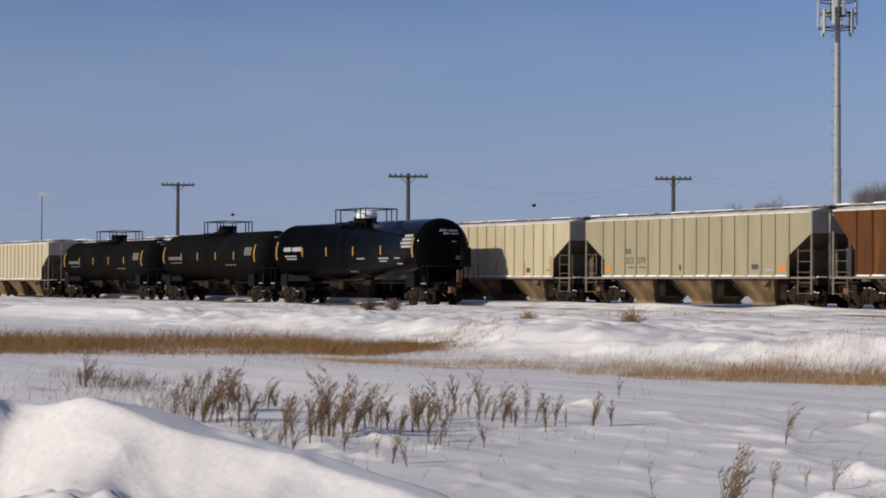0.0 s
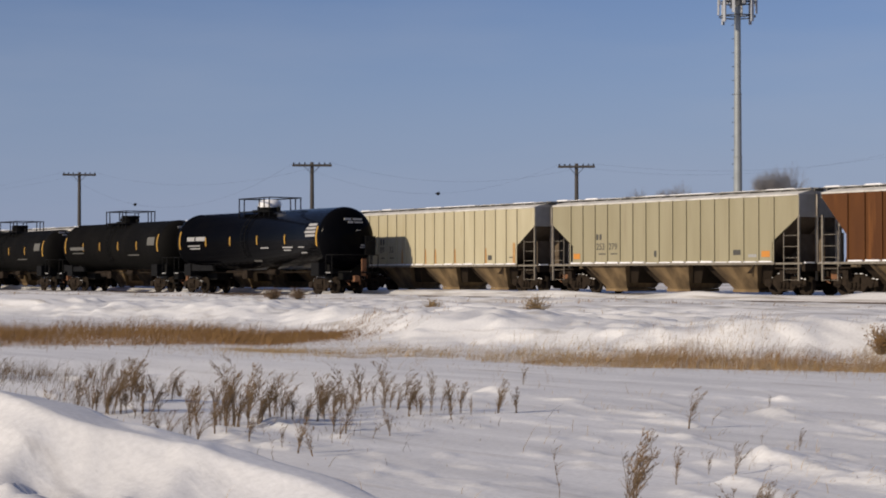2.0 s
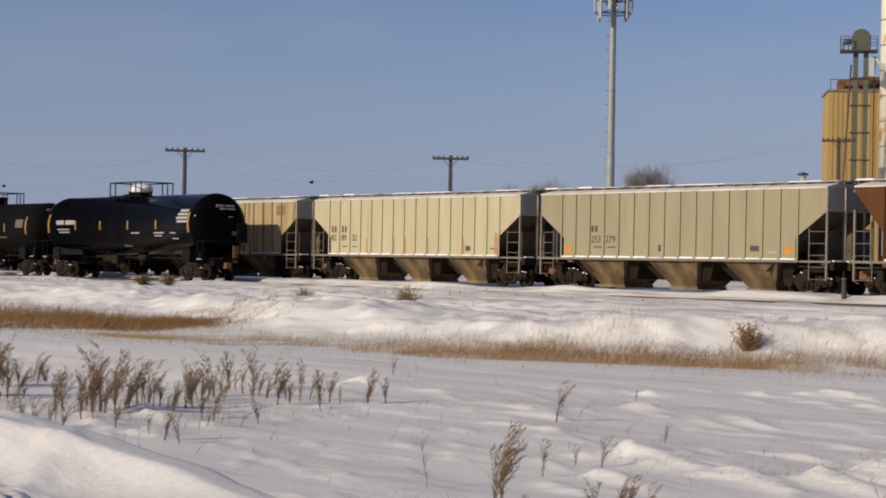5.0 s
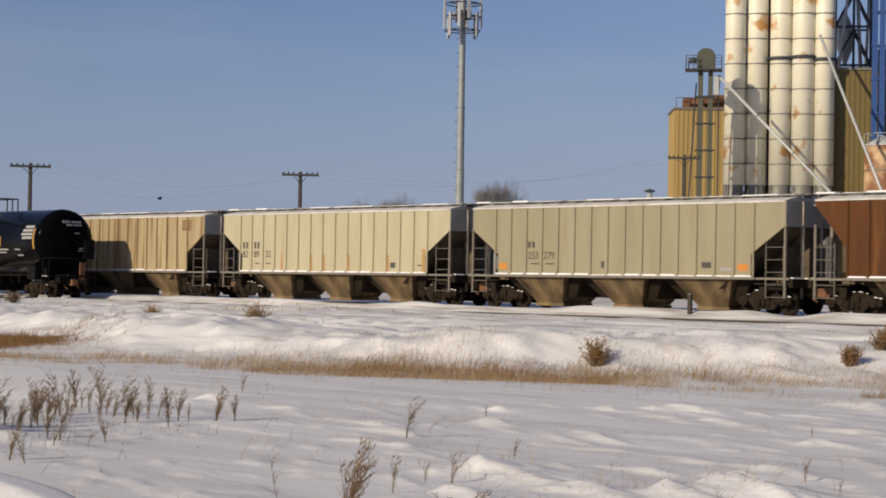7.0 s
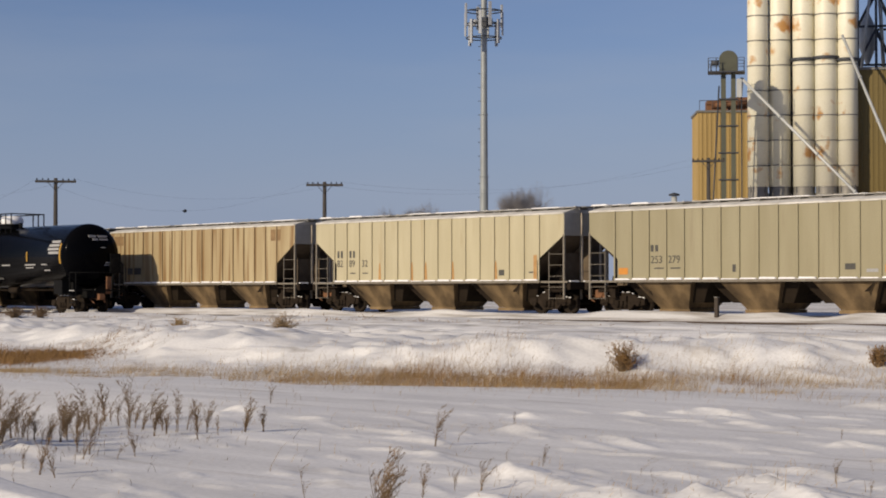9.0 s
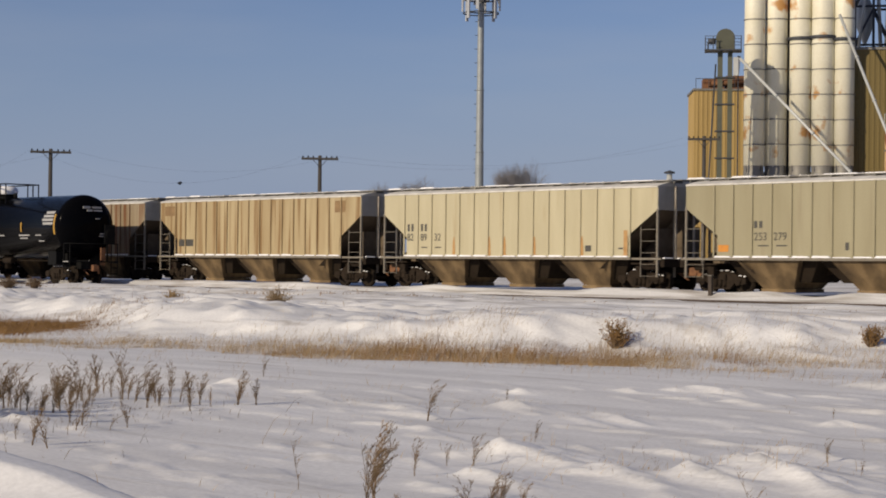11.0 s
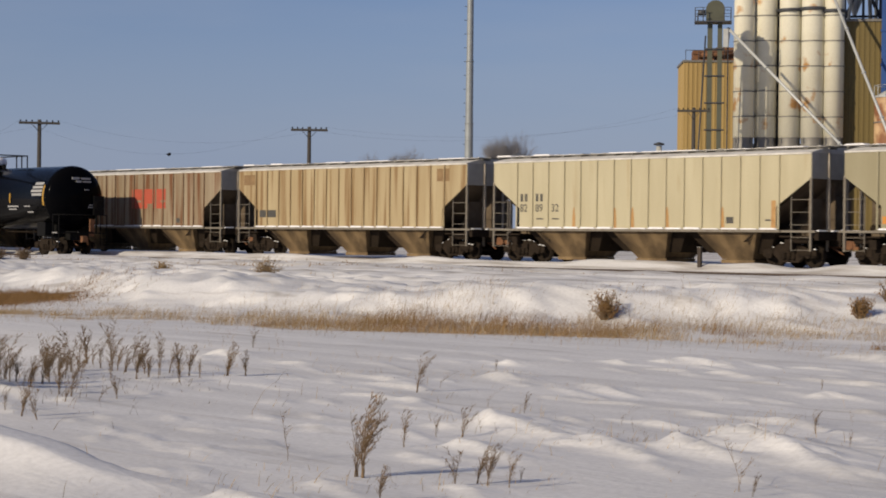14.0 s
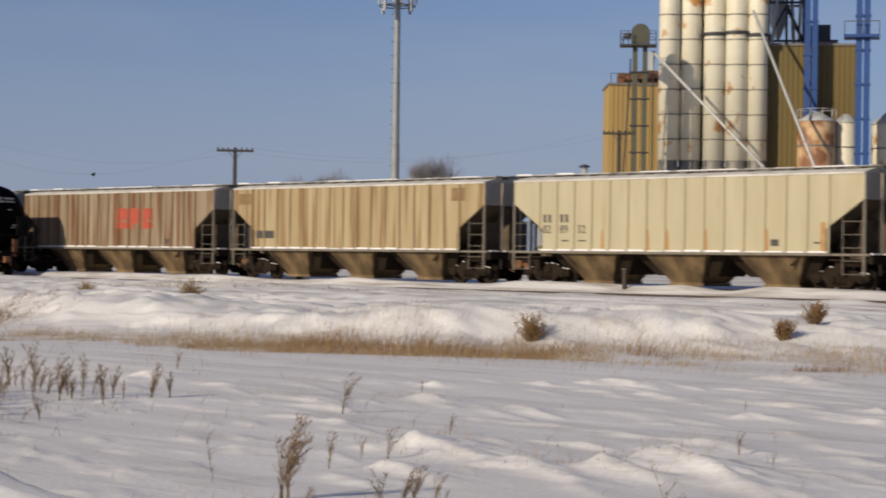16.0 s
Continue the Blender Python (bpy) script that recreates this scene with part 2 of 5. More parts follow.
GALV = mat("galvanised_steel", (0.50, 0.515, 0.51), 0.5, 0.15, second=(0.38, 0.395, 0.39), scale=1.2, amount=0.8)
TOWER = mat("grey_blue_tower_steel", (0.31, 0.335, 0.345), 0.5, 0.2, second=(0.235, 0.255, 0.265), scale=1.2, amount=0.8)
PANEL = mat("antenna_panel_white", (0.38, 0.40, 0.43), 0.5)
BIN = mat("white_bin_steel", (0.77, 0.745, 0.62), 0.5, second=(0.66, 0.615, 0.465), scale=0.4, amount=0.7, grain=12, bump=0.04,
          third=(0.50, 0.25, 0.07), third_scale=0.7, third_from=0.585, third_to=0.68)
OCHRE = mat("ochre_corrugated_siding", (0.40, 0.275, 0.098), 0.6, second=(0.29, 0.195, 0.068), scale=0.35, amount=0.8, grain=8,
            stretch_by=(1, 1, 0.2))
# Darker olive ochre: the annex wall's weaker sunlight is put into its colour.
OCHRE_DIM = mat("dimmed_olive_ochre_siding", (0.165, 0.12, 0.035), 0.65, second=(0.12, 0.086, 0.025), scale=0.35, amount=0.8, grain=8,
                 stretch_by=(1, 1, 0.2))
OLIVE = mat("olive_machine_paint", (0.085, 0.09, 0.062), 0.7, second=(0.055, 0.055, 0.04), scale=1.2)
BLUE = mat("blue_leg_paint", (0.010, 0.065, 0.25), 0.5, second=(0.008, 0.045, 0.17), scale=0.8)
STEEL = mat("dark_structural_steel", (0.055, 0.06, 0.07), 0.6, 0.3, second=(0.03, 0.032, 0.04), scale=2)
BRICKISH = mat("rust_stained_tank_paint", (0.6, 0.42, 0.24), 0.6, second=(0.48, 0.3, 0.156), scale=0.7,
               third=(0.22, 0.09, 0.04), third_scale=0.5, third_from=0.5, third_to=0.62)
# Paler and greyer than bark: distance haze is put into the colour.
BARK = mat("hazed_bark", (0.30, 0.285, 0.29), 0.9, second=(0.22, 0.205, 0.20), scale=4)
STRAW = mat("dry_grass", (0.27, 0.155, 0.055), 0.9, second=(0.17, 0.09, 0.032), scale=2.5, amount=0.9, grain=15, bump=0.0)
STRAW_PALE = mat("pale_dry_grass", (0.40, 0.29, 0.155), 0.9, second=(0.27, 0.18, 0.085), scale=2.5, amount=0.9, grain=15, bump=0.0)
STALK = mat("dead_weed_stalk", (0.22, 0.15, 0.085), 0.9, second=(0.12, 0.085, 0.052), scale=6, amount=0.8, vary=0.25)
SEED = mat("dead_weed_seed_head", (0.27, 0.17, 0.085), 0.95, second=(0.15, 0.098, 0.052), scale=14, amount=0.9, vary=0.25)
BUSH = mat("russet_bush", (0.15, 0.095, 0.055), 0.95, second=(0.08, 0.05, 0.03), scale=8, amount=0.9)
LAMPGLASS = mat("lamp_head_white", (0.7, 0.7, 0.68), 0.4)


# ---- mesh building ----
class Shape:
    """Verts and faces of one mesh."""

    def __init__(self):
        self.v, self.f, self.s = [], [], []

    def face(self, pts, smooth=False):
        i = len(self.v)
        self.v.extend(tuple(p) for p in pts)
        self.f.append(tuple(range(i, i + len(pts))))
        self.s.append(smooth)
        return self

    def box(self, x0, y0, z0, x1, y1, z1, m=None):
        i = len(self.v)
        pts = [(x, y, z) for z in (z0, z1) for x, y in ((x0, y0), (x1, y0), (x1, y1), (x0, y1))]
        if m:
            pts = [tuple(m @ Vector(p)) for p in pts]
        self.v.extend(pts)
        for q in ((3, 2, 1, 0), (4, 5, 6, 7), (0, 1, 5, 4), (1, 2, 6, 5), (2, 3, 7, 6), (3, 0, 4, 7)):
            self.f.append(tuple(i + k for k in q))
            self.s.append(False)
        return self

    def frustum(self, lo, zl, hi, zh):
        """Two rectangles (x0, y0, x1, y1) at two heights, joined."""
        i = len(self.v)
        for (x0, y0, x1, y1), z in ((lo, zl), (hi, zh)):
            self.v.extend([(x0, y0, z), (x1, y0, z), (x1, y1, z), (x0, y1, z)])
        for q in ((3, 2, 1, 0), (4, 5, 6, 7), (0, 1, 5, 4), (1, 2, 6, 5), (2, 3, 7, 6), (3, 0, 4, 7)):
            self.f.append(tuple(i + k for k in q))
            self.s.append(False)
        return self

    def prism(self, outline, y0, y1):
        """An outline in x and z, from y0 to y1."""
        i, k = len(self.v), len(outline)
        self.v.extend([(x, y0, z) for x, z in outline] + [(x, y1, z) for x, z in outline])
        self.f.append(tuple(range(i, i + k)))
        self.f.append(tuple(range(i + 2 * k - 1, i + k - 1, -1)))
        self.s.extend((False, False))
        for a in range(k):
            c = (a + 1) % k
            self.f.append((i + c, i + a, i + k + a, i + k + c))
            self.s.append(False)
        return self

    def tube(self, p, q, r0, r1=None, n=8, caps=True, smooth=True):
        p, q = Vector(p), Vector(q)
        r1 = r0 if r1 is None else r1
        w = (q - p).normalized()
        a = w.orthogonal().normalized()
        b = w.cross(a)
        i = len(self.v)
        for c, r in ((p, r0), (q, r1)):
            for k in range(n):
                t = 2 * math.pi * k / n
                self.v.append(tuple(c + (a * math.cos(t) + b * math.sin(t)) * r))
        for k in range(n):
            self.f.append((i + k, i + (k + 1) % n, i + n + (k + 1) % n, i + n + k))
            self.s.append(smooth)
        if caps:
            self.f.append(tuple(range(i + n - 1, i - 1, -1)))
            self.f.append(tuple(range(i + n, i + 2 * n)))
            self.s.extend((False, False))
        return self

    def lathe(self, profile, n=32, m=None, smooth=True):
        """Radius and height pairs turned about z, then moved by m."""
        i, k = len(self.v), len(profile)
        m = m or Matrix()
        for r, z in profile:
            for a in range(n):
                t = 2 * math.pi * a / n
                self.v.append(tuple(m @ Vector((r * math.cos(t), r * math.sin(t), z))))
        for j in range(k - 1):
            for a in range(n):
                c = (a + 1) % n
                self.f.append((i + j * n + a, i + j * n + c, i + (j + 1) * n + c, i + (j + 1) * n + a))
                self.s.append(smooth)
        return self

    def mesh(self, name, material):
        me = bpy.data.meshes.new(name)
        me.from_pydata(self.v, [], self.f)
        me.polygons.foreach_set("use_smooth", self.s)
        me.materials.append(material)
        me.update()
        return me


def part(name, shape, material, parent, label="", at=None):
    """One mesh object, under a thing or a part. shape may be a mesh that is shared."""
    me = shape if isinstance(shape, bpy.types.Mesh) else shape.mesh(name, material)
    ob = new(name, me)
    ob.parent = parent
    if at is not None:
        ob.matrix_basis = at if isinstance(at, Matrix) else Matrix.Translation(at)
    return tagged(ob, label)


def thing(name, label, category, group="", kind="", at=None):
    ob = tagged(new(name), label, category, group, kind)
    if at is not None:
        ob.matrix_basis = at if isinstance(at, Matrix) else Matrix.Translation(at)
    return ob


def solid(name, shape, material, label, category, group="", kind="", at=None):
    ob = tagged(new(name, shape.mesh(name, material)), label, category, group, kind)
    if at is not None:
        ob.matrix_basis = at if isinstance(at, Matrix) else Matrix.Translation(at)
    return ob


def bearing(az, dist, z=0.0):
    """A place by its bearing from where the film was shot, in degrees from the x axis."""
    return Vector((dist * math.cos(radians(az)), dist * math.sin(radians(az)), z))


def high(dist, el):
    return EYE.z + dist * math.tan(radians(el))


# ---- ground ----
NEAR_Y, FAR_Y = 52.8, 58.1          # centre lines of the two tracks
NEAR_Z, FAR_Z = 0.57, 0.73          # heights of their rail tops
WIND = Vector((0.90, -0.43))


def smooth01(a, b, t):
    t = np.clip((t - a) / (b - a), 0, 1)
    return t * t * (3 - 2 * t)


def value_noise(x, y, seed):
    """Smooth noise on arrays, 0 to 1."""
    xi, yi = np.floor(x).astype(np.int64), np.floor(y).astype(np.int64)
    fx, fy = x - xi, y - yi
    fx, fy = fx * fx * (3 - 2 * fx), fy * fy * (3 - 2 * fy)

    def grid(a, b):
        n = (a * 374761393 + b * 668265263 + seed * 974711) & 0x7FFFFFFF
        n = ((n ^ (n >> 13)) * 1274126177) & 0x7FFFFFFF
        return ((n ^ (n >> 16)) & 0xFFFF) / 65535.0
    top = grid(xi, yi) * (1 - fx) + grid(xi + 1, yi) * fx
    low = grid(xi, yi + 1) * (1 - fx) + grid(xi + 1, yi + 1) * fx
    return top * (1 - fy) + low * fy


def strip_line(x):
    """Where the near edge of the grassy ditch runs, y for x."""
    return np.interp(x, [-95, -60, -48, -40, -37, -30.5, -27, -23, -19.5, -10, 30],
                     [25.5, 25.5, 24.5, 21.5, 19.8, 20.0, 20.6, 23.2, 24.6, 29.0, 46.0])


BANK_A, BANK_B = (-17.9, 4.4), (-9.6, 7.1)
# wind drifts: head x, y, tail x, y, height
DRIFTS = [
    (-12.2, 11.6, -10.7, 10.9, 0.13), (-10.9, 10.1, -10.0, 9.7, 0.08), (-9.8, 7.8, -9.2, 7.5, 0.05), (-9.1, 8.3, -8.5, 8.0, 0.04),
    (-16.1, 15.4, -15.4, 15.1, 0.10), (-17.4, 14.3, -16.2, 14.0, 0.05), (-9.7, 11.9, -8.1, 11.1, 0.15), (-9.8, 11.3, -8.9, 10.9, 0.11),
    (-10.3, 11.0, -8.9, 10.2, 0.07), (-16.6, 19.4, -15.6, 19.0, 0.10), (-15.9, 22.0, -14.6, 21.6, 0.11), (-10.6, 13.7, -9.8, 13.4, 0.05),
    (-14.5, 15.3, -13.6, 14.9, 0.05), (-9.5, 6.8, -8.7, 6.6, 0.09), (-18.6, 10.2, -17.0, 9.7, 0.10), (-17.6, 9.2, -16.2, 8.6, 0.08),
]


def scattered_scarps():
    """Small wind-cut edges: middle x, y, half length, height, turn, width of the face."""
    rng = random.Random(77)
    out = []
    while len(out) < 190:
        a, d = radians(rng.uniform(117, 164)), 7.5 + 20 * rng.random() ** 1.2
        x, y = d * math.cos(a), d * math.sin(a)
        if y > float(strip_line(x)) - 0.8 or rng.random() < (math.degrees(a) - 122) / 60:
            continue
        h = rng.uniform(0.25, 1.0) ** 1.3 * (0.012 + 0.0030 * d)
        out.append((x, y, rng.uniform(0.08, 0.5) * (0.5 + d / 16), h, rng.gauss(-0.30, 0.16), 0.9 * h + 0.012))
    while len(out) < 520:
        x = rng.uniform(-75, -12)
        y = float(strip_line(x)) + rng.uniform(3.5, 22)
        if y > 49.5:
            continue
        h = rng.uniform(0.3, 1.0) ** 1.5 * (0.14 if y < float(strip_line(x)) + 8 else 0.085)
        out.append((x, y, rng.uniform(0.8, 3.4), h, rng.gauss(-0.15, 0.14), 1.2 * h + 0.08))
    return out


SCARPS = scattered_scarps()


def ground_height(x, y):
    x, y = np.asarray(x, float), np.asarray(y, float)
    shape = x.shape
    x, y = np.atleast_1d(x), np.atleast_1d(y)
    edge = strip_line(x)
    v = y - edge
    # the bed of the tracks
    z = 0.30 * smooth01(3.0, 7.0, v) + 0.10 * smooth01(38.0, 46.0, y) + 0.12 * smooth01(46.4, 47.5, y)
    z = z + (FAR_Z - 0.05 - 0.52) * smooth01(54.2, 56.6, y)
    z = z - 0.06 * np.exp(-((v - 1.0) / 1.4) ** 2) + 0.40 * smooth01(66, 76, y)
    # ridge of drifted snow behind the ditch, steep towards the sun
    lump = value_noise(x * 0.17 + 7.3, y * 0.03, 3)
    body = np.where(v < 5.5, np.exp(-((v - 5.5) / 0.85) ** 2), np.exp(-((v - 5.5) / 3.6) ** 2))
    z = z + 0.38 * np.clip((lump - 0.18) / 0.45, 0, 1) * (0.75 + 0.5 * value_noise(x * 0.7, y * 0.5, 8)) * body
    lump2 = value_noise(x * 0.11 + 31, y * 0.03, 4)
    body2 = np.where(v < 12, np.exp(-((v - 12) / 0.9) ** 2), np.exp(-((v - 12) / 3.0) ** 2))
    z = z + 0.14 * np.clip((lump2 - 0.45) / 0.4, 0, 1) * body2
    back = smooth01(5, 9, v) * (1 - smooth01(48.5, 50.5, y))
    z = z + back * 0.09 * np.clip((value_noise(x * 0.13 + y * 0.05, y * 0.7, 5) - 0.52) / 0.2, 0, 1)
    z = z + back * 0.05 * np.clip((value_noise(x * 0.35, y * 1.9, 6) - 0.6) / 0.12, 0, 1)
    z = z + back * 0.045 * value_noise(x * 0.7, y * 2.4, 33)
    # wind-cut crust over the near field
    u, w = x * 0.90 - y * 0.43, x * 0.43 + y * 0.90
    field = 1 - smooth01(-1.0, 2.0, v)
    z = z + 0.06 * (value_noise(x * 0.10 + 4, y * 0.10, 13) - 0.5)
    z = z + field * 0.006 * value_noise(u * 0.9, w * 3.0, 12)
    # small broken plates of crust, their edges cut by the wind
    patch = field * np.clip((value_noise(x * 0.22 + 9, y * 0.22, 41) - 0.40) / 0.2, 0, 1) * smooth01(-24, -15, x)
    z = z + patch * 0.016 * np.clip((value_noise(u * 1.3, w * 4.6, 42) - 0.74) / 0.05, 0, 1)
    # low rise with a hollow behind it among the weeds
    hx = smooth01(-36, -31, x) * (1 - smooth01(-23.5, -20.5, x))
    z = z + hx * (0.17 * smooth01(6.5, 10.6, y) - 0.42 * smooth01(10.7, 12.1, y) + 0.25 * smooth01(12.8, 17.0, y))
    broken = smooth01(2.5, 5, v) * (1 - smooth01(14, 20, v))
    z = z + broken * (0.09 * (value_noise(x * 0.9, y * 1.2, 21) - 0.5) + 0.07 * np.clip((value_noise(x * 1.7, y * 2.3, 22) - 0.55) / 0.2, 0, 1))
    # tails of drift behind the weeds: a sharp crest, a long sunny face, a short lee
    for x0, y0, x1, y1, h in DRIFTS:
        dx, dy = x1 - x0, y1 - y0
        ll = math.hypot(dx, dy)
        near = (np.abs(x - x0) < ll + 1.2) & (np.abs(y - y0) < ll + 1.2)
        px, py = x[near] - x0, y[near] - y0
        q = (px * dx + py * dy) / ll
        d = (py * dx - px * dy) / ll + 0.06 * np.sin(q * 3.1 + x0) - 0.05 + 0.12 * (value_noise(x[near] * 3.7, y[near] * 3.7, 45) - 0.5)
        along = np.interp(q / ll, [-0.3, -0.1, 0.08, 0.5, 0.9, 1.3], [0, 0.75, 0.95, 0.75, 0.4, 0])
        wide = (0.85 * h + 0.02) * (0.4 + 0.6 * along)
        across = np.where(d > 0, np.exp(-np.clip(d, 0, 9) / (3.2 * h + 0.08)), np.exp(np.clip(d, -9, 0) / (1.15 * wide)))
        carve = 0.62 + 0.6 * value_noise(q * 3.4 + x0, d * 18, 44)
        z[near] += 1.2 * h * along * across * carve
    for x0, y0, half, h, turn, wide in SCARPS:
        near = (np.abs(x - x0) < half + 0.3) & (np.abs(y - y0) < half + 1.0)
        px, py = x[near] - x0, y[near] - y0
        c, sn = math.cos(turn), math.sin(turn)
        q = (px * c + py * sn) / half
        d = py * c - px * sn + 0.16 * half * np.sin(q * 2.3 + x0 * 7) + 0.05 * half * np.sin(q * 7.1 + y0)
        along = np.clip(1 - np.abs(q), 0, 1) ** 0.6 * (0.8 + 0.2 * np.sin(q * 5 + x0))
        across = np.where(d > 0, np.exp(-np.clip(d, 0, 9) / (7.0 * h + 0.08)), np.exp(np.clip(d, -9, 0) / (0.65 * wide)))
        z[near] += 0.95 * h * along * across
    # ploughed bank
    ax, ay = BANK_B[0] - BANK_A[0], BANK_B[1] - BANK_A[1]
    ll = math.hypot(ax, ay)
    s = ((x - BANK_A[0]) * ax + (y - BANK_A[1]) * ay) / ll
    d = ((y - BANK_A[1]) * ax - (x - BANK_A[0]) * ay) / ll
    d = d + 0.10 * np.sin(s * 1.7 + 0.5) + 0.05 * np.sin(s * 4.3)
    tall = np.interp(s, [-14, -6, 0, 2.3, 2.9, 3.3, 3.65, 3.9, 4.7, 5.4, 6.3, 7.4, 8.6], [0, 0.50, 0.62, 0.58, 0.61, 0.66, 0.70, 0.66, 0.52, 0.41, 0.29, 0.13, 0])
    foot = np.interp(s, [-14, 0, 2.4, 3.4, 4.2, 5, 6, 7.5, 8.6], [1.2, 1.1, 1.0, 1.0, 1.1, 1.0, 0.8, 0.5, 0.3])
    # a scoop with a crisp rim, a lobe beside it, a falling back
    front = 1.6 + 1.5 * (1 - smooth01(2.3, 2.75, s + 0.25 * d)) - 0.5 * np.exp(-((s - 1.3) / 0.5) ** 2)
    front = front * np.interp(s, [3.0, 4.5, 6.5], [1.0, 0.62, 0.5])
    rim = np.clip(1 - np.abs(d) / front, 0, 1) ** 1.7
    k = d / foot
    back = (1 - 0.12 * np.clip(k, 0, 0.7) / 0.7) * (1 - smooth01(0.5, 1.05, k))
    lump = 0.95 + 0.08 * value_noise(x * 0.8, y * 0.8, 15) + 0.05 * value_noise(x * 2.5, y * 2.5, 19)
    z = z + tall * np.where(d > 0, back, rim) * lump
    z = z + 0.07 * tall * np.clip((value_noise(x * 1.3, y * 2.6, 23) - 0.5) / 0.2, 0, 1) * smooth01(0.4, 1.2, d) * (1 - smooth01(0.5, 0.9, k)) * (1 - smooth01(2.5, 4.5, s))
    z = z - 0.24 * np.exp(-((s - 3.35 + 0.2 * d) / 0.5) ** 2 - ((d + 0.8) / 0.45) ** 2) - 0.15 * np.exp(-((s - 0.6) / 0.5) ** 2 - ((d + 1.5) / 0.6) ** 2)
    z = z + 0.10 * np.exp(-((s - 2.2 + 0.5 * d) / 0.28) ** 2 - ((d + 0.9) / 0.7) ** 2)
    for w0, amp in ((0.9, 0.12), (2.5, 0.15), (4.3, 0.13), (5.6, 0.07)):
        w = s + 0.85 * d + 0.12 * np.sin(d * 4 + w0) - w0
        lobe = np.where(w < 0, np.exp(-(w / 0.75) ** 2), np.exp(-(w / 0.22) ** 2))
        z = z + amp * lobe * smooth01(-1.9, -0.9, d) * (1 - smooth01(-0.35, 0.05, d))
    clods = np.clip((value_noise(x * 4.2, y * 8.5, 51) - 0.52) / 0.06, 0, 1) * (0.35 + 0.65 * value_noise(x * 9, y * 9, 52))
    z = z + 0.075 * clods * np.exp(-((d + 1.15) / 0.42) ** 2) * smooth01(2.8, 3.8, s) * (1 - smooth01(6.5, 7.6, s))
    rough = np.clip(value_noise(x * 4.3, y * 4.3, 16) - 0.35, 0, 1) * value_noise(x * 9, y * 9, 17)
    z = z + 0.34 * rough * np.exp(-((d + 2.3) / 0.6) ** 2) * (1 - smooth01(3, 7, s)) * (1 - smooth01(8, 12, -s))
    for yc in (NEAR_Y, FAR_Y):
        bare = np.clip((value_noise(x * 0.22 + yc, y * 1.5, 27) - 0.45) / 0.25, 0, 1)
        z = z - (0.015 + 0.085 * bare) * (1 - smooth01(1.2, 1.7, np.abs(y - yc)))
    z = z + (0.12 + 0.20 * value_noise(x * 0.5, y * 0.9, 28)) * np.exp(-((y - 55.4) / 0.7) ** 2)
    far = smooth01(150, 900, np.hypot(x, y))
    return (z * (1 - far) + 0.5 * far).reshape(shape)


def lines(*runs):
    out = [runs[0][0]]
    for a, b, step in runs:
        k = max(1, round((b - a) / step))
        out.extend(a + (b - a) * (i + 1) / k for i in range(k))
    return np.array(out)


def build_ground():
    xs = lines((-4000, -1000, 600), (-1000, -200, 100), (-200, -75, 5), (-75, -34, 0.2), (-34, -6, 0.065), (-6, 4, 0.5),
               (4, 60, 4), (60, 400, 40), (400, 4000, 600))
    ys = lines((-4000, -400, 600), (-400, -20, 40), (-20, 2, 1.5), (2, 20, 0.055), (20, 34, 0.1), (34, 50, 0.16), (50, 62, 0.25), (62, 200, 6),
               (200, 1000, 80), (1000, 4000, 500))
    gx, gy = np.meshgrid(xs, ys)
    gz = ground_height(gx, gy)
    co = np.stack([gx, gy, gz], -1).reshape(-1, 3)
    nx, ny = len(xs), len(ys)
    i = (np.arange(ny - 1)[:, None] * nx + np.arange(nx - 1)[None, :]).ravel()
    quads = np.stack([i, i + 1, i + nx + 1, i + nx], 1).astype(np.int32)
    me = bpy.data.meshes.new("ground")
    me.vertices.add(len(co))
    me.vertices.foreach_set("co", co.ravel())
    me.loops.add(quads.size)
    me.loops.foreach_set("vertex_index", quads.ravel())
    me.polygons.add(len(quads))
    me.polygons.foreach_set("loop_start", np.arange(0, quads.size, 4, dtype=np.int32))
    me.polygons.foreach_set("use_smooth", np.ones(len(quads), bool))
    me.materials.append(SNOW)
    me.update(calc_edges=True)
    tagged(new("ground", me), "wind-packed snow field with drifts beside the tracks", "snow", kind="structure")


build_ground()


# ---- tracks ----
def build_track(y, z):
    for side in (-0.75, 0.75):
        s = Shape()
        s.prism([(-0.07, -0.17), (0.07, -0.17), (0.07, -0.155), (0.012, -0.13), (0.012, -0.045), (0.036, -0.035), (0.036, 0.0),
                 (-0.036, 0.0), (-0.036, -0.035), (-0.012, -0.045), (-0.012, -0.13), (-0.07, -0.155)], -330, 60)
        ob = solid("rail", s, RAIL, "worn steel rail half buried in snow", "rail", "rails", "structure")
        ob.matrix_basis = Matrix(((0, 1, 0, 0), (1, 0, 0, y + side), (0, 0, 1, z), (0, 0, 0, 1)))


def track_bed(y, z):
    """Dark ballast and tie ends showing between the rails."""
    sh = Shape()
    sh.prism([(-1.75, -0.34), (1.75, -0.34), (1.30, -0.10), (-1.30, -0.10)], -330, 60)
    ob = solid("track_bed", sh, BALLAST, "dark oily ballast with patches of snow under the rails", "track bed", "track beds", "structure")
    ob.matrix_basis = Matrix(((0, 1, 0, 0), (1, 0, 0, y), (0, 0, 1, z), (0, 0, 0, 1)))
    tie = Shape().box(-0.11, -1.28, -0.2, 0.11, 1.28, -0.075).mesh("tie", TIE)
    for k in range(180):
        part("tie", tie, None, ob, "", Matrix(((0, 1, 0, 0), (1, 0, 0, -125 + 0.54 * k), (0, 0, 1, 0), (0, 0, 0, 1))))


track_bed(NEAR_Y, NEAR_Z)
